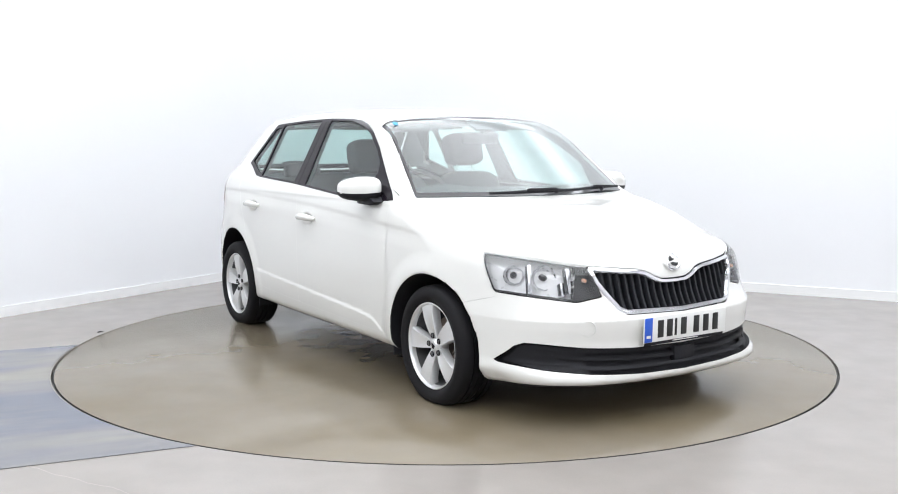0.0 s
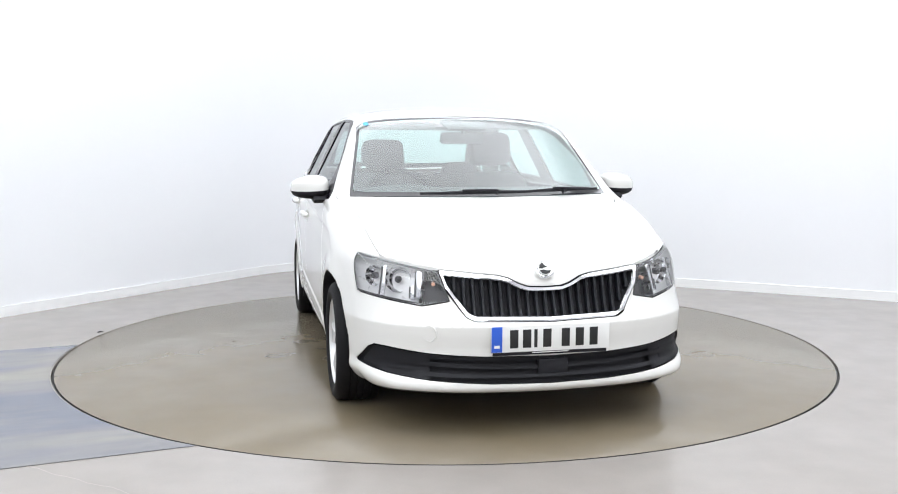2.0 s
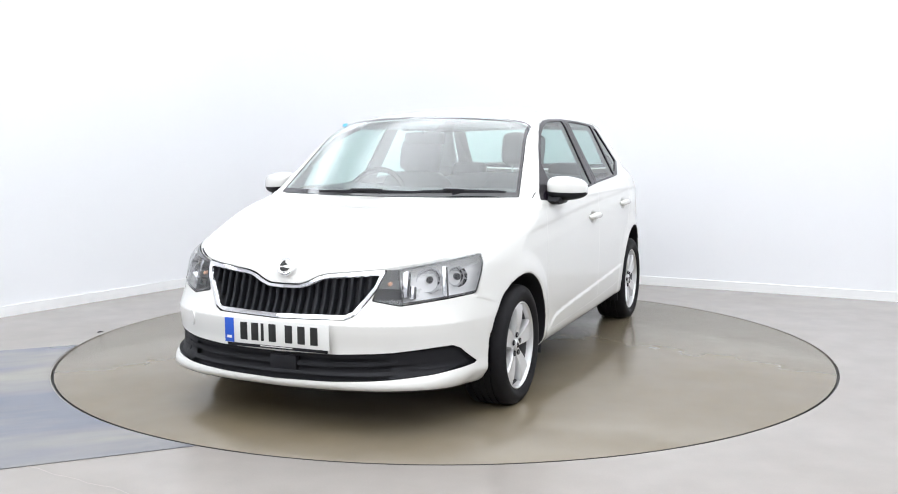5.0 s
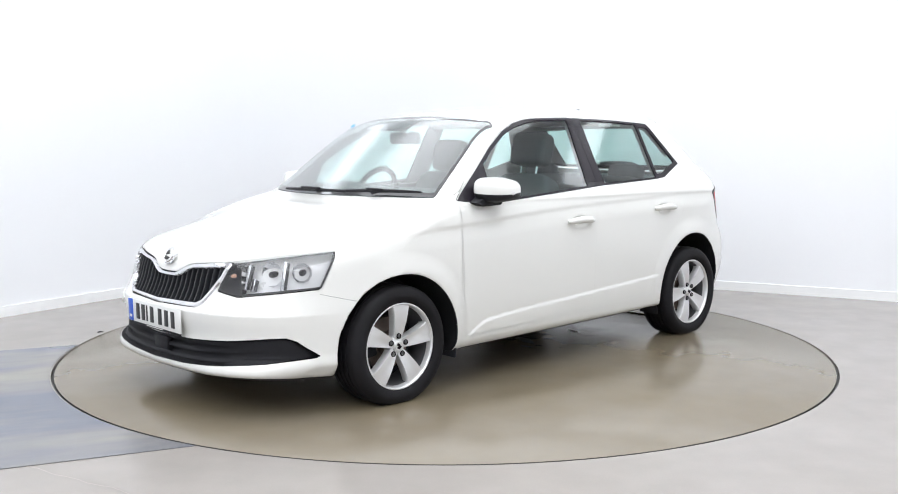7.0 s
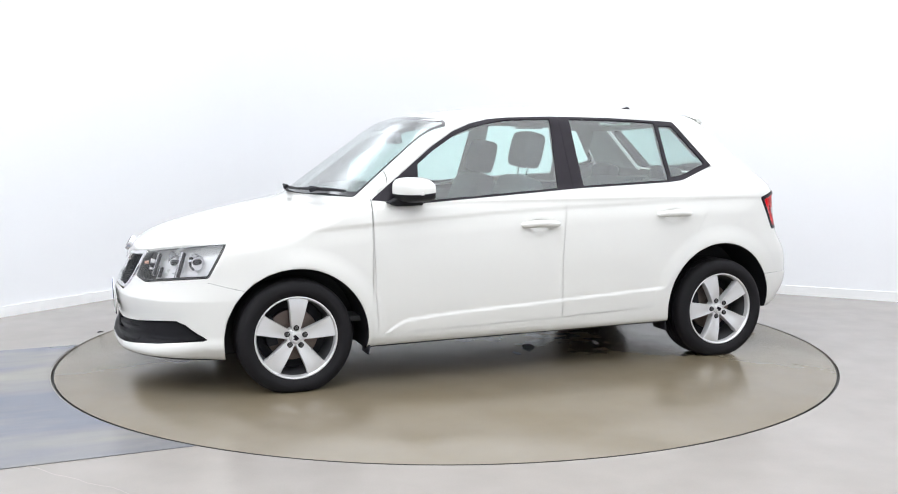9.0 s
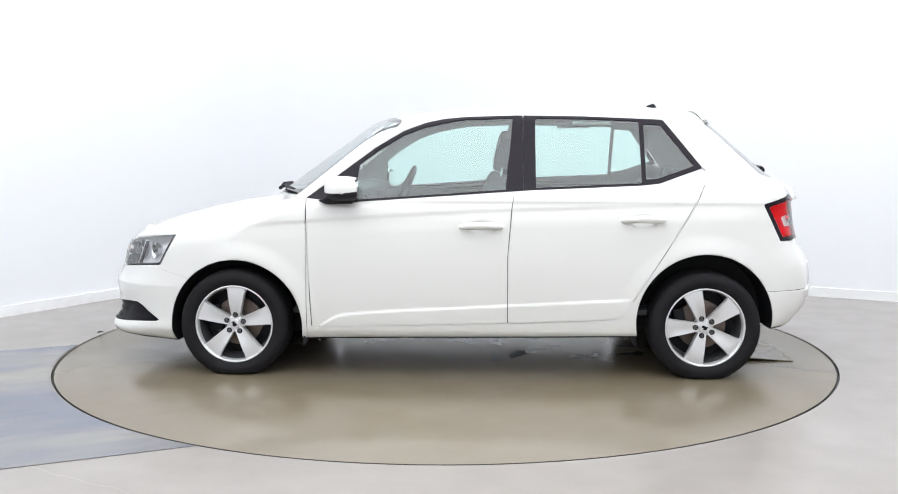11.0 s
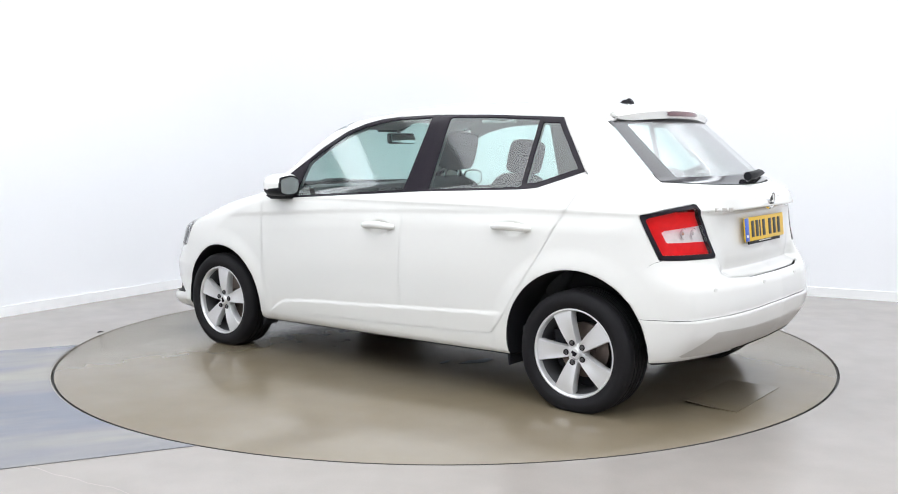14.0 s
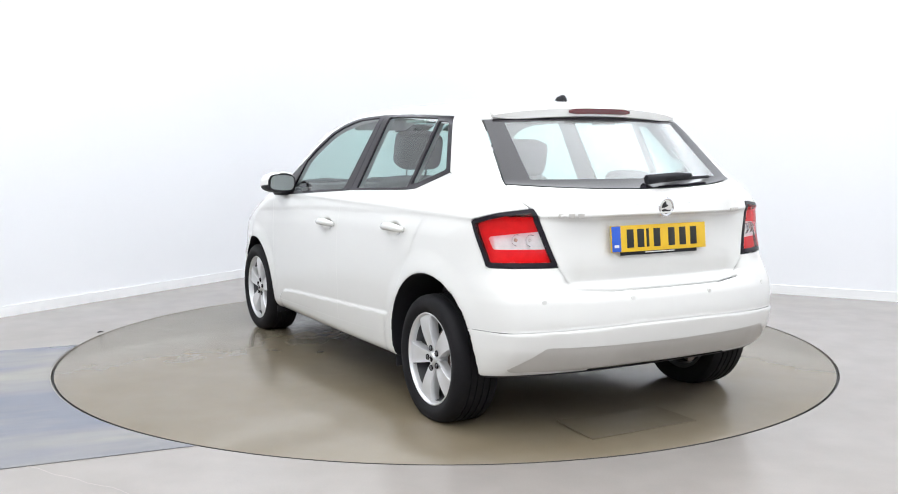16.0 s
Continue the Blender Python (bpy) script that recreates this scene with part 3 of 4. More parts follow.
def underbody(x, a, z):
    return z - floor_z(x, a) - 0.012


def arch_lining(x, a, z):
    return np.maximum(np.minimum(*[np.hypot(x - cx, z - cz) - r - 0.0035 for cx, cz, r in ARCHES]), 0.45 - a)


def rear_skid(x, a, z):
    return np.maximum.reduce([z - 0.40 - 0.01 * a, 0.292 - z, a - 0.60 + (0.40 - z) * -1.2, x + 1.7])


def build_body():
    rest = SKIN
    lining, rest = cut(rest, arch_lining)
    for half in cut(lining, lambda x, a, z: x):
        for side in (1, -1):
            shell("wheel_arch_lining", half, PLASTIC, car, "black plastic wheel arch lining", side)
    under, rest = cut(rest, underbody)
    shell("underbody", under, PLASTIC, car, "black plastic underbody")
    # cabin lining behind the skin
    trim = SKIN
    for rule in (front_pane, rear_pane, quarter_pane, shield_edge, rear_edge):
        trim = cut(trim, lambda x, a, z, rule=rule: rule(x, a, z) - 0.004)[1]
    # carried back to x -1.97 as an added dark backing behind the tail's gaps
    trim = cut(trim, lambda x, a, z: np.maximum.reduce([x - 0.98, -1.97 - x, 0.30 - z, 0.09 - np.minimum(*[np.hypot(x - cx, z - cz) - r for cx, cz, r in ARCHES])]))[0]
    upper, lower = cut(trim, lambda x, a, z: 0.98 - z)
    shell("headlining", upper, LINER, car, "pale grey fabric roof and pillar lining", push=-0.03, rim=-0.024)
    shell("door_lining", lower, DASH, car, "dark grey plastic inner trim", push=-0.045)
    # windscreen, rear window
    shield, rest = panel(rest, shield_edge, 0.004)
    pane, border = cut(shield, lambda x, a, z: np.maximum(shield_edge(x, a, z) + 0.015, 0.980 - z))
    ws = shell("windscreen", pane, SCREEN, car, "clear laminated windscreen")
    shell("windscreen_border", border, BORDER, ws, "black printed glass border")
    lamp, rest = panel(rest, tail_lamp, 0.005)
    gate, rest = panel(rest, tailgate, 0.0055)
    rear, gate = panel(gate, rear_edge, 0.004)
    gate_ob = shell("tailgate", gate, PAINT, car, "white painted tailgate", rim=0.008)
    pane, border = cut(rear, lambda x, a, z: np.maximum.reduce([rear_edge(x, a, z) + 0.02, a - 0.522 + 0.16 * (z - 1.05), 1.074 - z]))
    rw = shell("rear_window", pane, REARGLASS, gate_ob, "tinted rear window glass")
    shell("rear_window_border", border, BORDER, gate_ob, "black printed glass border")
    # lamps
    for side in (1, -1):
        build_tail_lamp(lamp, side)
    head, rest = panel(rest, head_lamp, 0.005)
    for side in (1, -1):
        build_head_lamp(head, side)
    # nose openings
    opening, rest = panel(rest, lambda x, a, z: grille(x, a, z) - 0.013, 0.008)
    ring, inner = cut(opening, lambda x, a, z: -(grille(x, a, z) + 0.002))
    frame_ob = shell("grille_frame", ring, CHROME, car, "chrome radiator grille surround", push=0.005, rim=0.02)
    build_grille(frame_ob, inner)
    # added black strip behind the skin, painting the shade in the bonnet gap
    gap_shade = cut(cut(SKIN, lambda x, a, z: np.maximum(grille(x, a, z) - 0.034, 0.585 + 0.06 * a - z))[0], lambda x, a, z: -(grille(x, a, z) - 0.006))[0]
    shell("bonnet_gap_shade", gap_shade, PLASTIC, frame_ob, "black strip for the shade in the bonnet gap", push=-0.009)
    low, rest = panel(rest, intake, 0.003)
    build_intake(low)
    bonnet, rest = panel(rest, hood, 0.0055)
    shell("bonnet", bonnet, PAINT, car, "white painted bonnet", rim=0.022)
    bumper, rest = panel(rest, front_bumper, 0.0018)
    shell("front_bumper", bumper, PAINT, car, "white painted front bumper", rim=0.006)
    bumper, rest = panel(rest, rear_bumper, 0.0022)
    skid, bumper = panel(bumper, rear_skid, 0.002)
    upper, lower = panel(bumper, lambda x, a, z: 0.489 - 0.04 * a * a - z, 0.003)
    rb = shell("rear_bumper", upper, PAINT, car, "white painted rear bumper", rim=0.012)
    shell("bumper_valance", lower, PAINT, rb, "white painted lower bumper", rim=0.012)
    shell("skid_panel", skid, SKID, rb, "grey lower bumper panel", push=-0.004)
    for side in (1, -1):
        for name, rule, panes in (("front_door", front_door, (front_pane,)), ("rear_door", rear_door, (rear_pane, quarter_pane))):
            door, _ = panel(rest, rule, 0.0043)
            trim, door = cut(door, windows)
            door_ob = shell(name, door, PAINT, car, "white painted " + name.replace("_", " "), side, rim=0.024)
            for p in panes:
                pane, trim = panel(trim, p, 0.001)
                shell("window", pane, GLASS, door_ob, "green tinted side glass", side, push=-0.004)
            shell("window_trim", trim, TRIM, door_ob, "gloss black window surround", side, push=0.002, rim=0.012)
    rest = panel(rest, front_door, 0.0043)[1]
    rest = panel(rest, rear_door, 0.0043)[1]
    wing, rest = panel(rest, fender, 0.0035)
    for side in (1, -1):
        shell("front_wing", wing, PAINT, car, "white painted front wing", side, rim=0.012)
    shell("body_shell", rest, PAINT, car, "white painted roof, pillars, sills and rear quarters", rim=0.022)


def build_tail_lamp(lamp, side):
    edge, lens_vt = cut(lamp, lambda x, a, z: -(tail_lamp(x, a, z) + 0.020))
    root = shell("tail_lamp", edge, TRIM, car, "black tail lamp surround", side, push=0.002, rim=0.02)
    white, red = cut(lens_vt, lambda x, a, z: np.maximum.reduce([z - 0.868 + (x + 1.72) * 0.2, 0.797 - z, x + 1.605 + (0.868 - z) * 0.45, 0.522 + (z - 0.726) * 0.345 - a]))
    shell("red_lens", red, RED, root, "red plastic lamp lens", side, push=0.003)
    shell("red_reflector", red, LAMPSILVER, root, "silver reflector", side, push=-0.016)
    shell("white_lens", white, CLEAR, root, "clear indicator and reversing lens", side, push=0.004)
    shell("reflector", white, LAMPSILVER, root, "silver lamp reflector", side, push=-0.016)
    for y, z, m in ((0.652, 0.834, AMBERDIM), (0.600, 0.832, WHITELENS)):
        at = pose(float(TAIL_SIDE(z) + TAIL_PLAN(y)) + 0.014, side * y, z, 0, 0, 90)
        bowl = part("reflector_bowl", lathe([(0.008, -0.018), (0.016, -0.014), (0.023, 0.0), (0.025, 0.001)], 12, at), LAMPCHROME, root, "faceted chrome lamp bowl", smooth=False)
        part("bulb", lathe([(0, 0.002), (0.005, 0.0), (0.009, -0.008), (0.009, -0.018)], 16, at), m, bowl)


def build_head_lamp(head, side):
    """Clear lens over a grey housing with reflector bowls, bright strips and an amber indicator."""
    root = shell("head_lamp", head, CLEAR, car, "clear headlamp lens with silver reflectors", side, push=0.001)
    dark, bright = cut(head, lambda x, a, z: a - 0.512 - (0.64 - z) * 0.25)
    shell("housing", dark, LAMPGREY, root, "dark grey lamp housing", side, push=-0.045, rim=-0.043)
    shell("reflector", bright, REFLECTOR, root, "silver lamp reflector", side, push=-0.055, rim=-0.053)
    border, _ = cut(head, lambda x, a, z: -(head_lamp(x, a, z) + 0.011))
    shell("lens_edge", border, LENSEDGE, root, "dark grey lens edge", side, push=-0.002)
    for x, y, z, r, turn in ((1.806, 0.600, 0.645, 0.058, 18), (1.706, 0.690, 0.652, 0.046, 40)):
        m = pose(x, side * y, z, 0, 0, -90 + side * turn)
        bowl = part("reflector_bowl", lathe([(0.012, -0.050), (r * 0.45, -0.044), (r * 0.75, -0.030), (r, -0.004)], 11, m), LAMPCHROME, root, "faceted chrome reflector bowl", smooth=False)
        part("bulb_cap", lathe([(0.0, 0.006), (0.012, 0.004), (0.015, -0.006), (0.012, -0.045)], 20, m), LAMPGREY, bowl)
    # stepped bright fins between the bowls and towards the grille
    for y, z0, z1, turn, wide in ((0.520, 0.572, 0.690, 14, 0.026), (0.545, 0.565, 0.625, 16, 0.020), (0.655, 0.572, 0.705, 30, 0.018)):
        x = float(NOSE(0.62) - NOSE_PLAN(y)) - 0.032
        m = pose(x, side * y, (z0 + z1) / 2, 0, -20, side * turn)
        fin = part("chrome_strip", box((0.02, wide, z1 - z0), m, 0.004), LAMPCHROME, root)
        part("shadow_slot", box((0.016, 0.006, z1 - z0 - 0.01), m @ pose(0.0, side * (wide / 2 + 0.004), 0), 0.001), LAMPGREY, fin)
    part("indicator", lathe([(0.0, 0.009), (0.008, 0.005), (0.010, -0.012)], 16, pose(1.922, side * 0.470, 0.637, 0, 0, -90 + side * 12)), AMBERDIM, root, "dull amber indicator bulb")


def skin_x(y, z):
    return float(NOSE(z) - NOSE_PLAN(abs(y)))


def build_grille(parent, inner):
    shell("grille_backing", inner, PLASTIC, parent, "black grille backing", push=-0.040, rim=-0.035)
    top_y, top_z = (0.0, 0.075, 0.115, 0.165, 0.205, 0.435), (0.608, 0.612, 0.625, 0.650, 0.660, 0.682)
    for k in range(-10, 11):
        y = k * 0.0385
        a = abs(y)
        lo = 0.500 + max(0.0, a - 0.31) * 1.40
        hi = float(np.interp(a, top_y, top_z)) - 0.006
        if a > 0.40:
            continue
        bm = bmesh.new()
        rows = []
        for i in range(7):
            z = lo + (hi - lo) * i / 6
            x = skin_x(y, z)
            rows.append([bm.verts.new((x + dx, y + dy, z)) for dx, dy in ((-0.042, -0.009), (-0.022, -0.009), (-0.014, -0.005), (-0.014, 0.005), (-0.022, 0.009), (-0.042, 0.009))])
        for p, q in zip(rows, rows[1:]):
            for j in range(5):
                bm.faces.new((p[j], p[j + 1], q[j + 1], q[j]))
        bm.faces.new(rows[0]), bm.faces.new(rows[-1])
        part("grille_slat", bm, GRILLEBLACK, parent)


def build_intake(low):
    root = shell("lower_intake", low, PLASTIC, car, "black plastic lower air intake", push=-0.035, rim=-0.034)
    for z0, depth, reach in ((0.262, -0.010, 0.52), (0.295, -0.008, 0.60), (0.328, -0.012, 0.72)):
        slat = cut(low, lambda x, a, z: np.maximum(np.abs(z - z0 - 0.05 * a * a) - 0.007, a - reach))[0]
        shell("intake_slat", slat, PLASTIC, root, push=depth, rim=0.025)
    for side in (1, -1):
        end = cut(low, lambda x, a, z: np.maximum(0.50 - a, intake(x, a, z) + 0.008))[0]
        shell("intake_blank", end, PLASTIC, root, "ribbed black blanking panel", side, push=-0.016)
        for z0 in (0.290, 0.318, 0.346):
            rib = cut(low, lambda x, a, z: np.maximum.reduce([np.abs(z - z0) - 0.006, 0.56 - a, intake(x, a, z) + 0.012]))[0]
            shell("rib", rib, PLASTIC, root, "", side, push=-0.011, rim=0.006)
    part("centre_cover", box((0.03, 0.13, 0.075), pose(skin_x(0, 0.29) - 0.018, 0.02, 0.288), 0.006), PLASTIC, root)


LAMPGREY = surface("lamp_grey", (0.045, 0.045, 0.05), 0.35, vary=0.08)
LENSEDGE = surface("lens_edge_grey", (0.03, 0.03, 0.033), 0.35, vary=0.08)
GRILLEBLACK = surface("grille_black", (0.012, 0.013, 0.016), 0.42, vary=0.1, ior=1.35)
build_body()


# ---- wheels ----
def build_wheel(roll):
    """A wheel about its centre, outer face towards +y, its spokes turned by roll and its tyre settled on the deck."""
    root = new("wheel")
    root.parent = car
    spin = pose(0, 0, 0, 0, roll)
    R, r = 0.288, 0.204
    prof = [(r - 0.004, 0.012), (r + 0.002, 0.016), (r + 0.006, 0.022), (r + 0.030, 0.031), (R - 0.046, 0.0325), (R - 0.026, 0.029), (R - 0.010, 0.019), (R - 0.003, 0.008), (R, -0.008)]
    for k in range(4):
        y = -0.035 - 0.032 * k
        prof += [(R + 0.001, y + 0.008), (R - 0.006, y + 0.007), (R - 0.006, y + 0.001), (R + 0.001, y)]
    prof += [(R, -0.155), (R - 0.012, -0.172), (R - 0.045, -0.178), (r + 0.01, -0.17), (r - 0.004, -0.165)]
    tyre = lathe(prof, 120)
    for v in tyre.verts:
        if v.co.z < 0:
            low = v.co.z + WHEEL_Z
            v.co.z = 0.5 * (low + math.sqrt(low * low + 0.00012)) - WHEEL_Z - 0.002
    part("tyre", tyre, RUBBER, root, "black rubber road tyre")
    part("rim", lathe([(r - 0.002, 0.012), (r + 0.003, 0.018), (r - 0.002, 0.0195), (r - 0.006, 0.016), (r - 0.009, 0.006), (r - 0.012, -0.012)], 72), ALLOY, root, "silver alloy rim lip")
    # deep part of the alloy rim, its shade put into a darker grey
    part("rim_barrel", lathe([(r - 0.012, -0.012), (r - 0.022, -0.06), (r - 0.024, -0.15), (r - 0.002, -0.16)], 72), BARREL, root, "rim barrel in grey darkened for the shade inside the wheel")
    for k in range(5):
        bm = bmesh.new()
        rows = []
        for i in range(11):
            t = i / 10
            rad = 0.026 + t * (r - 0.005 - 0.026)
            half = 0.020 + 0.033 * t ** 0.9 + 0.006 * max(0.0, t - 0.85) / 0.15
            top = -0.006 + 0.018 * math.sin(t * 2.3) + (0.0 if t < 0.9 else -0.001)
            ridge = 0.0055 * math.sin(math.pi * min(1.0, t * 1.1))
            rows.append([bm.verts.new((u * half, top - d, rad)) for u, d in ((-0.94, 0.045), (-1.0, 0.008), (-0.90, 0.0), (-0.15, ridge * 0.4), (0.30, ridge), (0.90, 0.0), (1.0, 0.008), (0.94, 0.045))])
        for a, b in zip(rows, rows[1:]):
            for j in range(7):
                bm.faces.new((a[j], a[j + 1], b[j + 1], b[j]))
        bmesh.ops.transform(bm, matrix=spin @ pose(0, 0, 0, 0, 72 * k, 0), verts=bm.verts)
        part("spoke", bm, ALLOY, root)
    part("hub", lathe([(0.0, 0.004), (0.028, 0.003), (0.031, -0.001), (0.032, -0.004), (0.046, -0.010), (0.050, -0.020), (0.050, -0.05), (0.0, -0.05)], 40), ALLOY, root)
    cap = part("hub_cap", lathe([(0.0, 0.008), (0.022, 0.0075), (0.026, 0.003), (0.026, 0.0)], 32), ALLOY, root, "round silver hub cap")
    part("emblem", prism([(-0.014, -0.010), (0.004, -0.016), (0.016, -0.004), (0.006, 0.001), (0.014, 0.010), (0.0, 0.016), (-0.006, 0.004)], 0.0070, 0.0095, spin @ pose(0, 0, 0, 0, 20), 0.0008), TRIM, cap, "dark emblem shape")
    for k in range(5):
        a = 2 * math.pi * k / 5
        m = spin @ pose(0.047 * math.sin(a), 0.000, 0.047 * math.cos(a))
        bolt = lathe([(0.0, 0.005), (0.007, 0.005), (0.0088, 0.003), (0.0088, -0.004)], 6, m)
        ob = part("wheel_bolt", bolt, BOLT, root, smooth=False)
        # black ring round the bolt stands in for the shade of its recess
        part("bolt_recess_shade", lathe([(0.0090, 0.0), (0.0120, 0.0052), (0.0142, 0.0)], 20, m), TRIM, ob)
    part("brake_disc", lathe([(0.0, -0.075), (0.06, -0.075), (0.062, -0.085), (0.128, -0.085), (0.130, -0.105), (0.0, -0.105)], 48), STEEL, root, "rusty steel brake disc")
    part("backing_plate", lathe([(0.0, -0.115), (0.175, -0.115), (0.175, -0.125)], 40), PLASTIC, root, "dark brake backing plate")
    part("caliper", box((0.06, 0.07, 0.14), pose(0.115, -0.095, 0.02, 0, 10), 0.012), PLASTIC, root, "dark brake caliper")
    tagged(root, "five-spoke silver alloy wheel with a black tyre")
    return root


BOLT = surface('bolt_steel', (0.12, 0.12, 0.12), 0.4, metal=0.6)
WHEEL_Z, WHEEL_Y = 0.2735, 0.802
for x, y, turn, roll in ((1.242, WHEEL_Y, 0, -4), (-1.231, WHEEL_Y, 0, 20), (1.242, -WHEEL_Y, 180, 15), (-1.231, -WHEEL_Y, 180, 8)):
    build_wheel(roll).matrix_basis = pose(x, y, WHEEL_Z, 0, 0, turn)


# ---- floor strip, cover plate, stop ----
def build_floor_details():
    ang = math.degrees(math.atan2(-0.391, -0.920))
    m = pose(0, 0, 0, 0, 0, ang)
    bm = bmesh.new()
    # strip from the turntable's edge outwards, its inner end following the rim
    n, y0, y1, far = 40, -0.849, 1.45, 4.55
    top = []
    for k in range(n + 1):
        y = y0 + (y1 - y0) * k / n
        x = math.sqrt((DISC_RADIUS + 0.014) ** 2 - y * y)
        top.append((bm.verts.new((x, y, 0.0035)), bm.verts.new((far - 0.66 * (y + 0.9), y, 0.0035))))
    for (a, b), (c, d) in zip(top, top[1:]):
        bm.faces.new((a, b, d, c))
    made = bmesh.ops.extrude_face_region(bm, geom=list(bm.faces))["geom"]
    bmesh.ops.translate(bm, vec=(0, 0, -0.003), verts=[v for v in made if isinstance(v, bmesh.types.BMVert)])
    ob = part("floor_strip", bm, MAT, smooth=False)
    ob.matrix_basis = m
    tagged(ob, "worn blue-grey painted drive-on strip beside the turntable", "floor marking", kind="structure")
    stop = new("floor_stop")
    stop.matrix_basis = pose(-2.262, 0.385, 0.0, 0, 0, 70)
    tagged(stop, "small black rubber wedge on the turntable's rim", "floor stop")
    part("wedge", prism([(-0.028, 0.0), (0.028, 0.0), (0.015, 0.005), (-0.012, 0.007)], -0.008, 0.008, bevel=0.002), PLASTIC, stop)
    bm_plate = bmesh.new()
    grid = [[[bm_plate.verts.new((-1.860 + 0.130 * u, 0.105 + 0.285 * v, 0.001 + h + 0.016 * ((u + 1) / 2) ** 1.5 * ((v + 1) / 2) ** 3)) for v in [k / 6 - 1 for k in range(13)]] for u in [k / 4 - 1 for k in range(9)]] for h in (0.0, 0.0035)]
    for level in grid:
        for p, q in zip(level, level[1:]):
            for j in range(12):
                bm_plate.faces.new((p[j], p[j + 1], q[j + 1], q[j]))
    ring = lambda g: [row[0] for row in g] + g[-1][1:] + [row[-1] for row in g[-2::-1]] + g[0][-2:0:-1]
    low, high = ring(grid[0]), ring(grid[1])
    for k in range(len(low)):
        bm_plate.faces.new((low[k], low[(k + 1) % len(low)], high[(k + 1) % len(low)], high[k]))
    # chipped paint on the deck
    random.seed(5)
    for x, y, long, wide, turn, m in ((-0.885, 0.280, 0.055, 0.016, 75, PLATEWHITE), (-0.432, 0.268, 0.11, 0.035, 70, GAP), (-0.30, 0.40, 0.05, 0.016, 95, GAP), (-0.60, -0.35, 0.07, 0.012, 40, GAP)):
        outline = [(long * (0.7 + 0.5 * random.random()) * math.cos(2 * math.pi * k / 11), wide * (0.6 + 0.7 * random.random()) * math.sin(2 * math.pi * k / 11)) for k in range(11)]
        part("paint_chip", prism(outline, -0.0008, 0.0008, pose(x, y, 0.0012, 0, 0, turn) @ pose(0, 0, 0, 90)), m, turntable, smooth=False)
    # hairline crack in the floor
    bm = bmesh.new()
    line = [(-1.60 + 0.9 * t + 0.006 * math.sin(19 * t), -2.255 - 0.52 * t + 0.008 * math.sin(31 * t)) for t in [k / 18 for k in range(19)]]
    pairs = [(bm.verts.new((x, y - 0.002, 0.0006)), bm.verts.new((x, y + 0.002, 0.0006))) for x, y in line]
    for (a, b), (c, d) in zip(pairs, pairs[1:]):
        bm.faces.new((a, c, d, b))
    tagged(part("floor_crack", bm, CRACK, smooth=False), "fine brown crack in the painted floor", "floor crack", kind="structure")
    part("cover_plate", bm_plate, DISC, turntable, "thin grey-beige cover plate with a lifted corner")


CRACK = surface("crack_dust", (0.255, 0.225, 0.20), 0.7)
build_floor_details()


# ---- car fittings ----
def build_plate(x, z, tilt, facing, color, label, y=0.0):
    """A number plate whose characters are plain bars. facing: 1 front, -1 rear."""
    m = pose(x, y, z, 0, 0, 0 if facing > 0 else 180) @ pose(0, 0, 0, 0, tilt)
    root = part("number_plate", box((0.006, 0.520, 0.111), m, 0.002), color, car, label)
    part("blue_band", box((0.002, 0.046, 0.107), m @ pose(0.0038, -0.234, 0), 0.0005), BLUE, root, "blue band")
    part("band_mark", box((0.001, 0.024, 0.012), m @ pose(0.0052, -0.234, -0.030)), PLATEWHITE, root)
    for k, dy in enumerate((-0.160, -0.104, -0.066, -0.016, 0.065, 0.127, 0.189)):
        wide = 0.014 if k == 2 else 0.036
        part("character_bar", box((0.0015, wide, 0.077), m @ pose(0.0036, dy, 0), 0.0004), INK, root)
    part("plate_holder", box((0.006, 0.42 if facing < 0 else 0.5, 0.02), m @ pose(-0.004, 0, -0.060), 0.002), PLASTIC, root)
    part("maker_line", box((0.001, 0.16, 0.004), m @ pose(0.0, 0, -0.0605)), PLATEWHITE, root)


def build_badge(m, name="badge"):
    """A round badge: chrome ring, white field and a plain dark mark."""
    root = part(name, lathe([(0.0, 0.004), (0.030, 0.004), (0.036, 0.008), (0.041, 0.007), (0.043, 0.0), (0.043, -0.012), (0.0, -0.012)], 40, m), CHROME, car, "round chrome badge")
    part("field", lathe([(0.0, 0.0065), (0.030, 0.0062), (0.031, 0.003)], 36, m), PAINT, root)
    part("mark", prism([(-0.025, -0.010), (-0.016, -0.023), (0.0, -0.028), (0.017, -0.023), (0.026, -0.010), (0.008, -0.006), (-0.008, -0.012)], 0.0068, 0.0085, m, 0.0005), INK, root)
    part("mark", prism([(-0.012, 0.006), (0.006, 0.002), (0.012, -0.002), (0.027, -0.001), (0.022, 0.017), (0.008, 0.027), (0.004, 0.014)], 0.0068, 0.0085, m, 0.0005), INK, root)


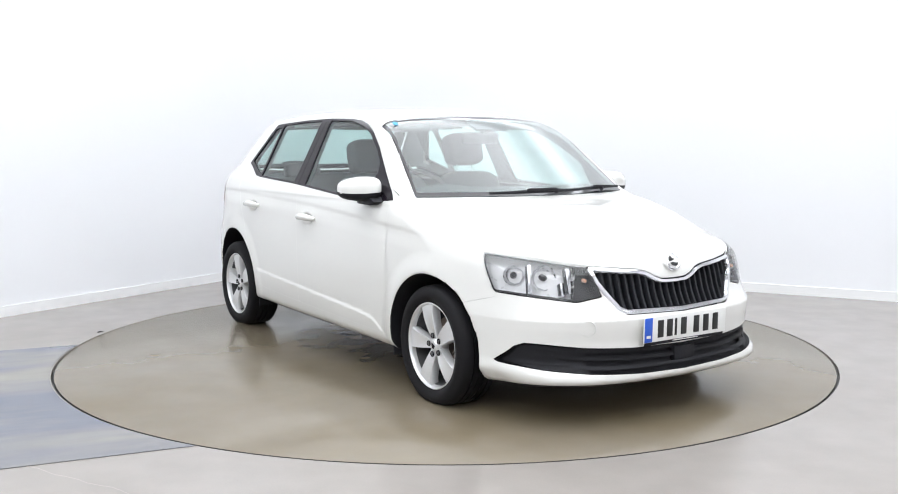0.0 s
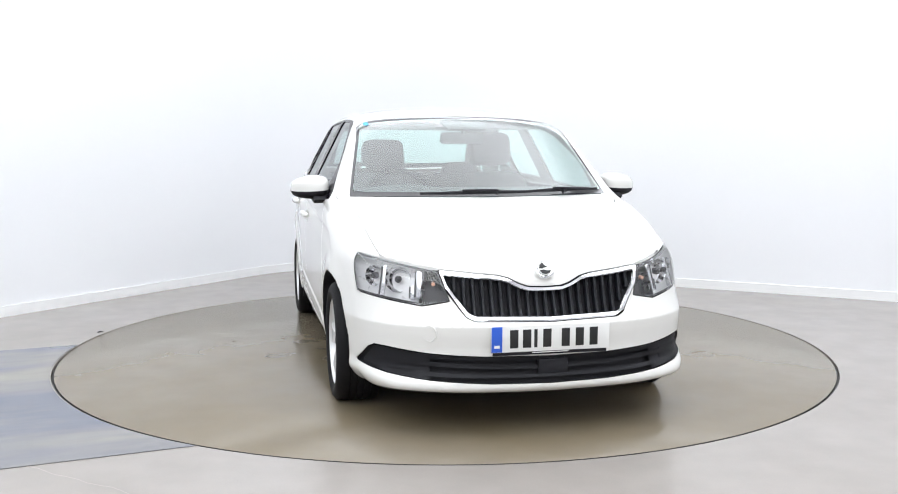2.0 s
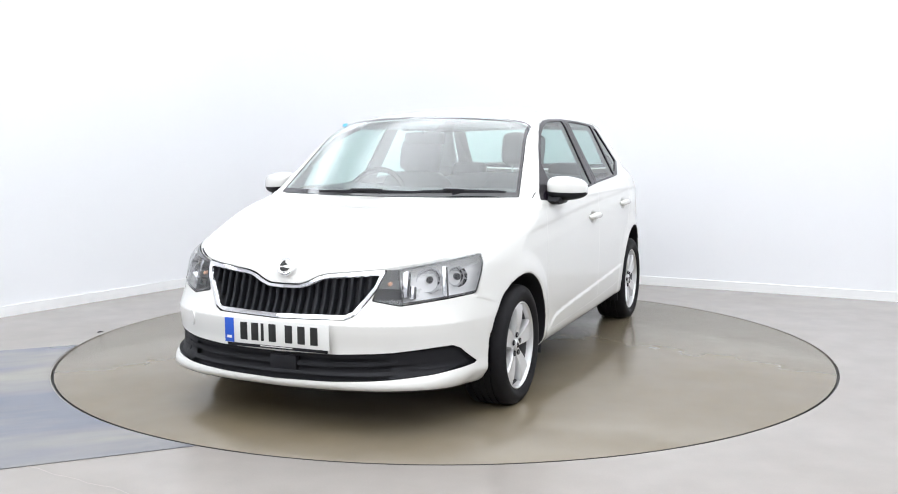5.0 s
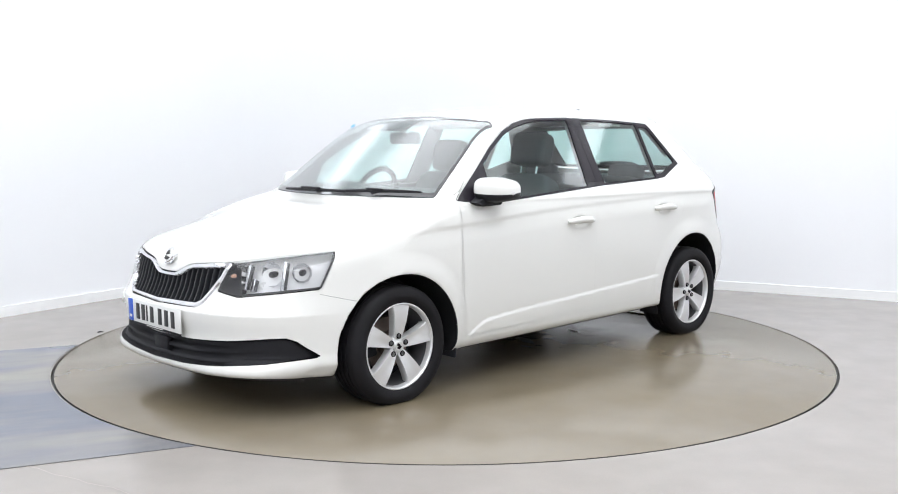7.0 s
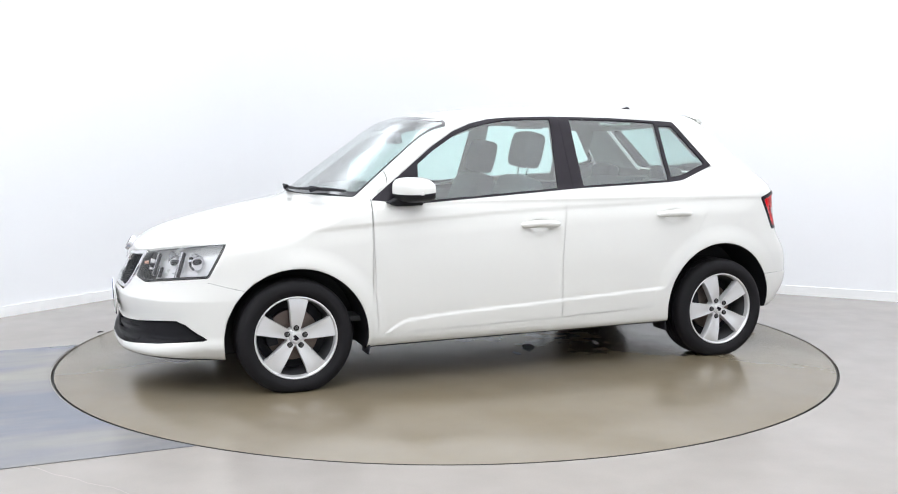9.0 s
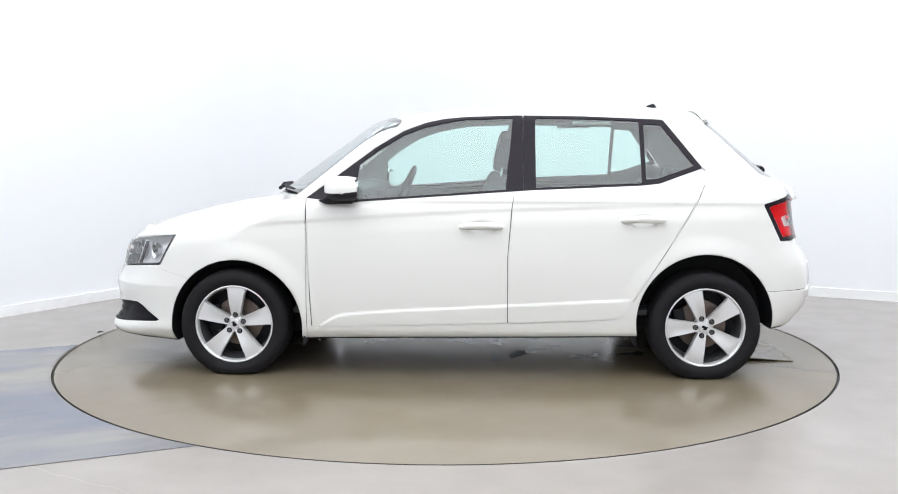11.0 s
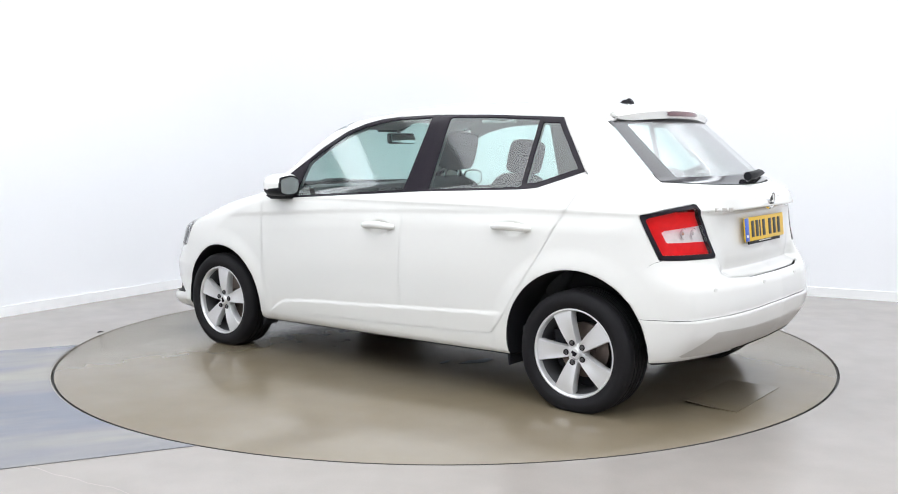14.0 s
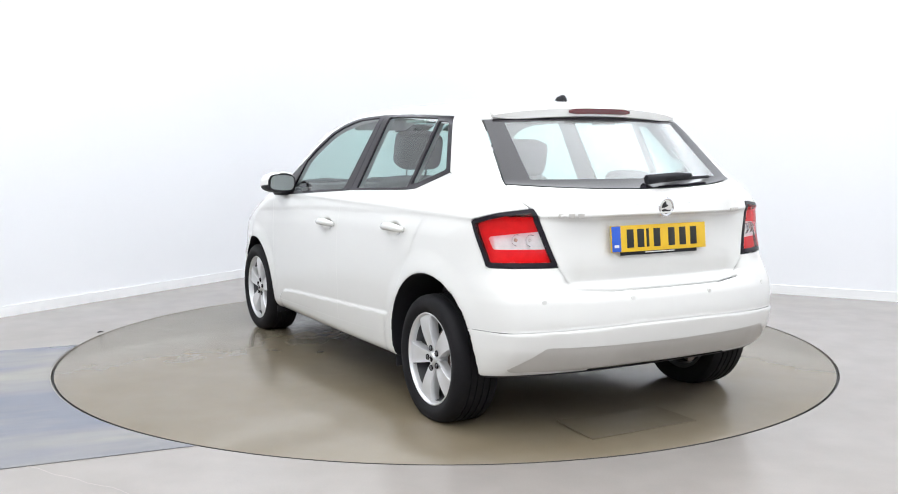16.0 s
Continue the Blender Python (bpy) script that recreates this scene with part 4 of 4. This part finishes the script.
def build_mirror(side):
    m = pose(0.640, side * 0.875, 0.994, 0, 0, side * 8)
    bm = bmesh.new()
    # rounded pod, deeper at the door end and tapered towards the tip
    bmesh.ops.create_uvsphere(bm, u_segments=36, v_segments=24, radius=1.0)
    for v in bm.verts:
        c = v.co
        p = [math.copysign(abs(q) ** 0.62, q) for q in c]
        reach = 1 - 0.22 * max(0.0, p[1])
        v.co = (p[0] * 0.096 * (1 - 0.25 * max(0.0, p[1])) - (0.018 * p[1]), p[1] * 0.103, p[2] * 0.063 * reach - 0.012 * p[1] * 0.4)
    if side < 0:
        bmesh.ops.transform(bm, matrix=Matrix.Diagonal((1, -1, 1, 1)), verts=bm.verts)
    low = bm.copy()
    for b, inner in ((bm, True), (low, False)):
        bmesh.ops.bisect_plane(b, geom=b.verts[:] + b.edges[:] + b.faces[:], plane_co=(0, 0, -0.011), plane_no=(0.10, 0.06 * side, 1), clear_inner=inner, clear_outer=not inner)
    # mirror side cut flat
    for b in (bm, low):
        bmesh.ops.bisect_plane(b, geom=b.verts[:] + b.edges[:] + b.faces[:], plane_co=(-0.066, 0, 0), plane_no=(-1, 0, 0), clear_outer=True)
    for b in (bm, low):
        bmesh.ops.transform(b, matrix=m, verts=b.verts)
    root = part("wing_mirror", low, PLASTIC, car, "wing mirror with white cap and black base")
    part("cap", bm, PAINT, root, "white painted mirror cap")
    oval = [(math.copysign(abs(math.cos(t)) ** 0.6, math.cos(t)) * 0.078, math.copysign(abs(math.sin(t)) ** 0.6, math.sin(t)) * 0.046) for t in [2 * math.pi * k / 40 for k in range(40)]]
    part("mirror_glass", prism(oval, -0.002, 0.002, m @ pose(-0.068, 0, -0.002, 0, 0, 90)), MIRRORGLASS, root, "reflecting mirror glass")
    rim = [(x * 1.12, z * 1.16) for x, z in oval]
    part("mirror_bezel", prism(rim, -0.006, 0.006, m @ pose(-0.061, 0, -0.002, 0, 0, 90)), PLASTIC, root)
    part("repeater", box((0.05, 0.03, 0.016), m @ pose(0.018, side * 0.082, -0.016, 0, 0, side * -38), 0.006), WHITELENS, root, "clear indicator repeater lens")
    arm = prism([(-0.06, -0.034), (0.08, -0.038), (0.125, -0.018), (0.05, 0.014), (-0.06, 0.008)], 0.0, side * 0.13, pose(0.655, side * 0.735, 0.950), 0.008)
    part("mirror_arm", arm, PLASTIC, root, "black mirror foot")


def build_handle(x, z, side):
    y = float(side_y(np.array(x), np.array(z)))
    part("door_handle", tube([(x - 0.108 + 0.216 * t, side * (y + 0.002 + 0.024 * math.sin(math.pi * min(1, max(0, t))) ** 0.45), z + 0.008 * math.sin(math.pi * t)) for t in [k / 14 for k in range(15)]], [0.011 + 0.009 * math.sin(math.pi * k / 14) ** 0.5 for k in range(15)], 12), PAINT, car, "white painted door handle")


def build_spoiler():
    bm = bmesh.new()
    rows = []
    n = 44
    for k in range(n + 1):
        y = -0.520 + 1.04 * k / n
        a = abs(y)
        end = max(0.0, 1 - (a / 0.525) ** 8)
        top = lambda x: float(ROOF(x)) - 0.105 * a * a - 0.20 * a ** 4
        x0, x1 = -1.236, -1.372 + 0.34 * a * a
        z1 = 1.392 - 0.085 * a * a - 0.16 * a ** 4
        t = 0.012 + 0.030 * end
        sag = 0.005 * (a / 0.54) ** 6
        rows.append([bm.verts.new(p) for p in ((x0, y, top(x0) + 0.002 - sag), ((x0 + x1) / 2, y, (top(x0) + z1) / 2 + 0.010), (x1 + 0.015, y, z1 + 0.003), (x1, y, z1 - 0.006), (x1 + 0.004, y, z1 - t), (x1 + 0.02, y, z1 - t - 0.006), (x1 + 0.12, y, z1 - t + 0.006), (x0 - 0.02, y, top(x0) - 0.03 - sag))])
    for p, q in zip(rows, rows[1:]):
        for j in range(8):
            bm.faces.new((p[j], p[(j + 1) % 8], q[(j + 1) % 8], q[j]))
    bm.faces.new(rows[0]), bm.faces.new(rows[-1])
    root = part("roof_spoiler", bm, PAINT, car, "white painted roof spoiler")
    bm = bmesh.new()
    rows = []
    for k in range(13):
        y = -0.175 + 0.35 * k / 12
        t = math.sqrt(max(0.0, 1 - ((k - 6) / 6.2) ** 8))
        x = -1.372 + 0.34 * y * y - 0.003
        z = 1.392 - 0.085 * y * y - 0.020
        rows.append([bm.verts.new((x + dx, y, z + dz * t)) for dx, dz in ((0.012, 0.014), (0.0, 0.012), (-0.003, 0.0), (0.0, -0.012), (0.012, -0.014))])
    for p, q in zip(rows, rows[1:]):
        for j in range(4):
            bm.faces.new((p[j], p[j + 1], q[j + 1], q[j]))
    part("brake_lamp", bm, DARKRED, root, "dark red high-level brake lamp")


def build_antenna():
    z = float(ROOF(-1.05))
    root = part("antenna", prism([(-0.040, -0.008), (0.042, -0.008), (0.038, 0.006), (0.010, 0.012), (-0.008, 0.026), (-0.020, 0.026), (-0.038, 0.006)], -0.013, 0.013, pose(-1.055, 0, z), 0.007), PLASTIC, car, "black roof antenna")


def build_wipers():
    def on_glass(y, z, off):
        return (float(shield_x(y, z)) + off, y, z + off * 0.6)
    for pts, pivot in (([(-0.36, 0.962), (-0.15, 0.966), (0.05, 0.968), (0.22, 0.968)], (0.02, 0.958)), ([(0.20, 0.970), (0.35, 0.973), (0.5, 0.975), (0.64, 0.972)], (0.40, 0.960))):
        root = part("wiper", tube([on_glass(y, z, 0.020) for y, z in pts], [0.006, 0.009, 0.009, 0.006], 8), PLASTIC, car, "black windscreen wiper blade")
        part("wiper_arm", tube([on_glass(pivot[0], pivot[1], 0.03), on_glass((pivot[0] + pts[2][0]) / 2, pivot[1] + 0.01, 0.034), on_glass(pts[1][0], pts[1][1] + 0.004, 0.032)], [0.011, 0.009, 0.006], 8), PLASTIC, root)

    def on_rear(y, z, off):
        return (float(rear_x(abs(y), z)) - off - 0.016, y, z)
    root = part("rear_wiper", tube([on_rear(0.01, 1.068, 0.02), on_rear(-0.05, 1.075, 0.042), on_rear(-0.16, 1.083, 0.038), on_rear(-0.27, 1.083, 0.03)], [0.022, 0.020, 0.016, 0.010], 12), PLASTIC, car, "black rear wiper arm")
    part("rear_blade", tube([on_rear(-0.08, 1.062, 0.014), on_rear(-0.25, 1.070, 0.016), on_rear(-0.42, 1.074, 0.014)], 0.007, 8), PLASTIC, root)
    # scuttle at the foot of the windscreen
    bm = bmesh.new()
    rows = []
    for k in range(25):
        y = -0.68 + 1.36 * k / 24
        rows.append([bm.verts.new((float(shield_x(y, 0.955)) + dx, y, z)) for dx, z in ((0.03, 0.932), (0.015, 0.944), (-0.005, 0.953), (-0.03, 0.955))])
    for p, q in zip(rows, rows[1:]):
        for j in range(3):
            bm.faces.new((p[j], p[j + 1], q[j + 1], q[j]))
    part("scuttle", bm, PLASTIC, car, "black plastic scuttle panel")


def rounded_pad(size, m, squash=0.5):
    """A soft cushion shape."""
    bm = bmesh.new()
    bmesh.ops.create_uvsphere(bm, u_segments=28, v_segments=18, radius=1.0)
    for v in bm.verts:
        v.co = [math.copysign(abs(q) ** squash, q) * s / 2 for q, s in zip(v.co, size)]
    bmesh.ops.transform(bm, matrix=m, verts=bm.verts)
    return bm


def build_seat(y, head_z, x=0.0):
    root = part("front_seat", rounded_pad((0.52, 0.50, 0.20), pose(x + 0.20, y, 0.47, 0, -8), 0.45), CLOTH, car, "dark grey cloth front seat")
    part("seat_back", rounded_pad((0.17, 0.48, 0.64), pose(x - 0.08, y, 0.735, 0, -18), 0.42), CLOTH, root)
    for dy in (-0.06, 0.06):
        part("headrest_post", tube([(x - 0.16, y + dy, 0.97), (x - 0.20, y + dy, head_z - 0.10)], 0.007, 8), CHROME, root)
    part("headrest", rounded_pad((0.125, 0.262, 0.205), pose(x - 0.205, y, head_z - 0.102, 0, -14), 0.4), CLOTH, root, "padded headrest")


def build_interior():
    build_seat(0.350, 1.292)
    build_seat(-0.350, 1.247)
    bench = part("rear_bench", rounded_pad((0.52, 1.25, 0.20), pose(-0.72, 0, 0.49, 0, -6), 0.35), CLOTH, car, "dark grey cloth rear bench")
    part("bench_back", rounded_pad((0.18, 1.24, 0.60), pose(-1.03, 0, 0.72, 0, -20), 0.35), CLOTH, bench)
    for y in (-0.37, 0.37):
        part("headrest", rounded_pad((0.10, 0.26, 0.11), pose(-1.125, y, 1.035, 0, -15), 0.5), CLOTH, bench)
    part("parcel_shelf", box((0.46, 1.10, 0.03), pose(-1.375, 0, 0.985, 0, 2), 0.01), DASH, car, "dark grey parcel shelf")
    part("cabin_floor", box((2.4, 1.40, 0.03), pose(-0.25, 0, 0.33), 0.01), DASH, car, "dark cabin floor carpet")
    # dashboard, lofted across the car
    bm = bmesh.new()
    rows = []
    for k in range(41):
        y = -0.68 + 1.36 * k / 40
        hump = 0.020 * math.exp(-((y + 0.36) / 0.16) ** 2)
        front = float(shield_x(y, 0.955)) - 0.03
        rows.append([bm.verts.new(p) for p in ((front, y, 0.948), (0.80, y, 0.968 + hump * 0.5), (0.64, y, 0.985 + hump), (0.575, y, 0.975 + hump), (0.555, y, 0.93 + hump), (0.575, y, 0.83), (0.55, y, 0.70), (0.66, y, 0.50), (front, y, 0.50))])
    for p, q in zip(rows, rows[1:]):
        for j in range(8):
            bm.faces.new((p[j], p[j + 1], q[j + 1], q[j]))
    dash = part("dashboard", bm, DASH, car, "dark grey moulded dashboard")
    for y in (-0.60, -0.08, 0.08, 0.60):
        part("air_vent", box((0.02, 0.12, 0.055), pose(0.560, y, 0.925, 0, -10), 0.006), TRIM, dash)
        for dz in (-0.014, 0.0, 0.014):
            part("vent_slat", box((0.012, 0.105, 0.004), pose(0.549, y, 0.925 + dz, 0, -10), 0.001), DASH, dash)
    # steering wheel on the right-hand side
    m = pose(0.445, -0.355, 0.908, 0, -24)
    ring = tube([m @ Vector((0, 0.180 * math.cos(t), 0.180 * math.sin(t))) for t in [2 * math.pi * k / 48 for k in range(49)]], 0.0155, 12)
    wheel_ob = part("steering_wheel", ring, TRIM, car, "black three-spoke steering wheel")
    part("wheel_boss", rounded_pad((0.07, 0.19, 0.16), m @ pose(0.012, 0, -0.01), 0.6), DASH, wheel_ob)
    for a in (0, 180, 270):
        t = math.radians(a)
        part("wheel_spoke", tube([m @ Vector((0.01, 0.05 * math.cos(t), 0.05 * math.sin(t))), m @ Vector((0, 0.176 * math.cos(t), 0.176 * math.sin(t)))], 0.016, 8), DASH, wheel_ob)
    part("steering_column", tube([m @ Vector((0.02, 0, -0.01)), (0.62, -0.355, 0.87)], 0.045, 14), DASH, wheel_ob)
    mir = part("rear_view_mirror", box((0.035, 0.245, 0.066), pose(0.495, -0.005, 1.257, 0, 8), 0.014), DASH, car, "black interior rear-view mirror")
    part("mirror_glass", box((0.003, 0.225, 0.052), pose(0.4755, -0.005, 1.2545, 0, 8), 0.001), MIRRORGLASS, mir)
    part("mirror_stalk", tube([(0.505, -0.005, 1.285), (0.535, -0.005, 1.318)], 0.010, 8), DASH, mir)
    band = bmesh.new()
    face = band.faces.new([band.verts.new((float(shield_x(y, z)) - 0.024, y, z)) for y, z in ((-0.135, 1.350), (0.135, 1.350), (0.105, 1.305), (-0.105, 1.305))])
    made = bmesh.ops.extrude_face_region(band, geom=[face])["geom"]
    bmesh.ops.translate(band, vec=(-0.012, 0, -0.008), verts=[v for v in made if isinstance(v, bmesh.types.BMVert)])
    part("sensor_cover", band, DASH, car, "grey sensor cover behind the windscreen")
    for side in (1, -1):
        part("sun_visor", box((0.15, 0.34, 0.016), pose(0.33, side * 0.30, 1.334, 0, 18), 0.006), LINER, car)
        part("grab_handle", tube([(-0.75 + 0.2 * t, side * (0.585 - 0.03 * math.sin(math.pi * t)), 1.335) for t in [k / 8 for k in range(9)]], 0.009, 8), LINER, car)
    part("sticker", lathe([(0.0, 0.001), (0.016, 0.001), (0.016, -0.001)], 20, pose(float(shield_x(0.545, 1.335)) - 0.012, -0.545, 1.335, 0, 0, -90) @ pose(0, 0, 0, 54)), BLUESTICKER, car, "small round blue windscreen sticker")
    part("permit_holder", box((0.002, 0.03, 0.014), pose(float(shield_x(0.62, 1.10)) - 0.02, -0.60, 1.10, 0, -54), 0.0005), PLATEWHITE, car)


def build_small_parts():
    build_plate(2.072, 0.4195, 1.0, 1, PLATEWHITE, "white front number plate with black character bars")
    build_plate(-1.803, 0.829, -6.0, -1, YELLOW, "yellow rear number plate with black character bars", 0.010)
    build_badge(pose(1.982, 0, 0.697, 0, 0, -90) @ pose(0, 0, 0, 32))
    build_badge(pose(-1.826, 0, 0.957, 0, 0, 90) @ pose(0, 0, 0, -6))
    for side in (1, -1):
        build_mirror(side)
        build_handle(-0.066, 0.797, side)
        build_handle(-0.897, 0.832, side)
    build_spoiler()
    build_antenna()
    build_wipers()
    # silver lettering on the tailgate as plain bars, shading put into their grey
    for k in range(5):
        y = 0.560 - 0.036 * k
        part("letter_bar", box((0.004, 0.027, 0.018), pose(float(tail_x(abs(y), 0.932) + TAIL_PLAN(abs(y))) - 0.003, y, 0.932, 0, 0, -18), 0.001), SKID, car)
    for k in range(4):
        y = -0.41 - 0.022 * k
        part("letter_bar", box((0.004, 0.016, 0.015), pose(float(tail_x(abs(y), 0.932) + TAIL_PLAN(abs(y))) - 0.003, y, 0.932, 0, 0, 14), 0.001), SKID, car)
    for y in (-0.60, -0.21, 0.21, 0.60):
        x = float(TAIL(0.592) + TAIL_PLAN(abs(y)))
        turn = math.degrees(math.atan2(float(TAIL_PLAN(abs(y) + 0.01) - TAIL_PLAN(abs(y) - 0.01)) / 0.02, 1))
        part("parking_sensor", lathe([(0.0, 0.003), (0.009, 0.003), (0.011, 0.001), (0.012, -0.01)], 20, pose(x, y, 0.592, 0, 0, 90 - math.copysign(turn, y))), PAINT, car)
    part("tow_eye_cover", lathe([(0.030, 0.001), (0.033, 0.0015), (0.034, -0.004)], 32, pose(skin_x(0.50, 0.44) + 0.001, -0.50, 0.44, 0, 0, -90 - 38)), PAINT, car)
    part("exhaust_pipe", tube([(-1.2, -0.40, 0.24), (-1.45, -0.41, 0.235), (-1.56, -0.42, 0.215)], [0.024, 0.024, 0.025], 16), STEEL, car, "steel exhaust tail pipe")
    part("rear_axle", tube([(-1.20, -0.62, 0.27), (-1.10, -0.4, 0.25), (-1.10, 0.4, 0.25), (-1.20, 0.62, 0.27)], 0.035, 12), PLASTIC, car, "black rear axle beam")
    for side in (1, -1):
        part("mud_flap", box((0.012, 0.13, 0.075), pose(-0.872, side * 0.745, 0.205, 0, 8), 0.004), PLASTIC, car)
        part("mud_flap", box((0.012, 0.11, 0.05), pose(0.872, side * 0.755, 0.185, 0, -8), 0.004), PLASTIC, car)
    part("engine_bay", box((0.9, 1.05, 0.38), pose(1.32, 0, 0.47), 0.03), GAP, car, "black engine compartment")


build_interior()
build_small_parts()


# ---- the turning ----
CAR_OFFSET = Vector((-0.157, 0.021, 0.0))
TURN = ((0.0, -56.6), (0.5, -60.1), (1.0, -65.5), (1.5, -71.2), (2.0, -77.4), (2.5, -83.2), (3.0, -89.4), (3.5, -95.1), (4.0, -101.2), (4.5, -107.1), (5.0, -112.9), (5.5, -118.8), (6.0, -124.6), (6.5, -130.6), (7.0, -136.7), (7.5, -142.4), (8.0, -148.3), (8.5, -154.0), (9.0, -160.1), (9.5, -165.8), (10.0, -171.4), (10.5, -177.0), (11.0, -182.7), (11.5, -188.4), (12.0, -194.3), (12.5, -200.2), (13.0, -206.1), (13.5, -211.8), (14.0, -217.9), (14.5, -223.6), (15.0, -229.7), (15.5, -235.3), (16.0, -241.4))


def motions():
    """The turntable turns once about its middle, and the car rides on it."""
    walk(turntable, [(t, pose(0, 0, 0, 0, 0, a)) for t, a in TURN])
    walk(car, [(t, pose(0, 0, 0, 0, 0, a) @ Matrix.Translation(CAR_OFFSET)) for t, a in TURN])


motions()
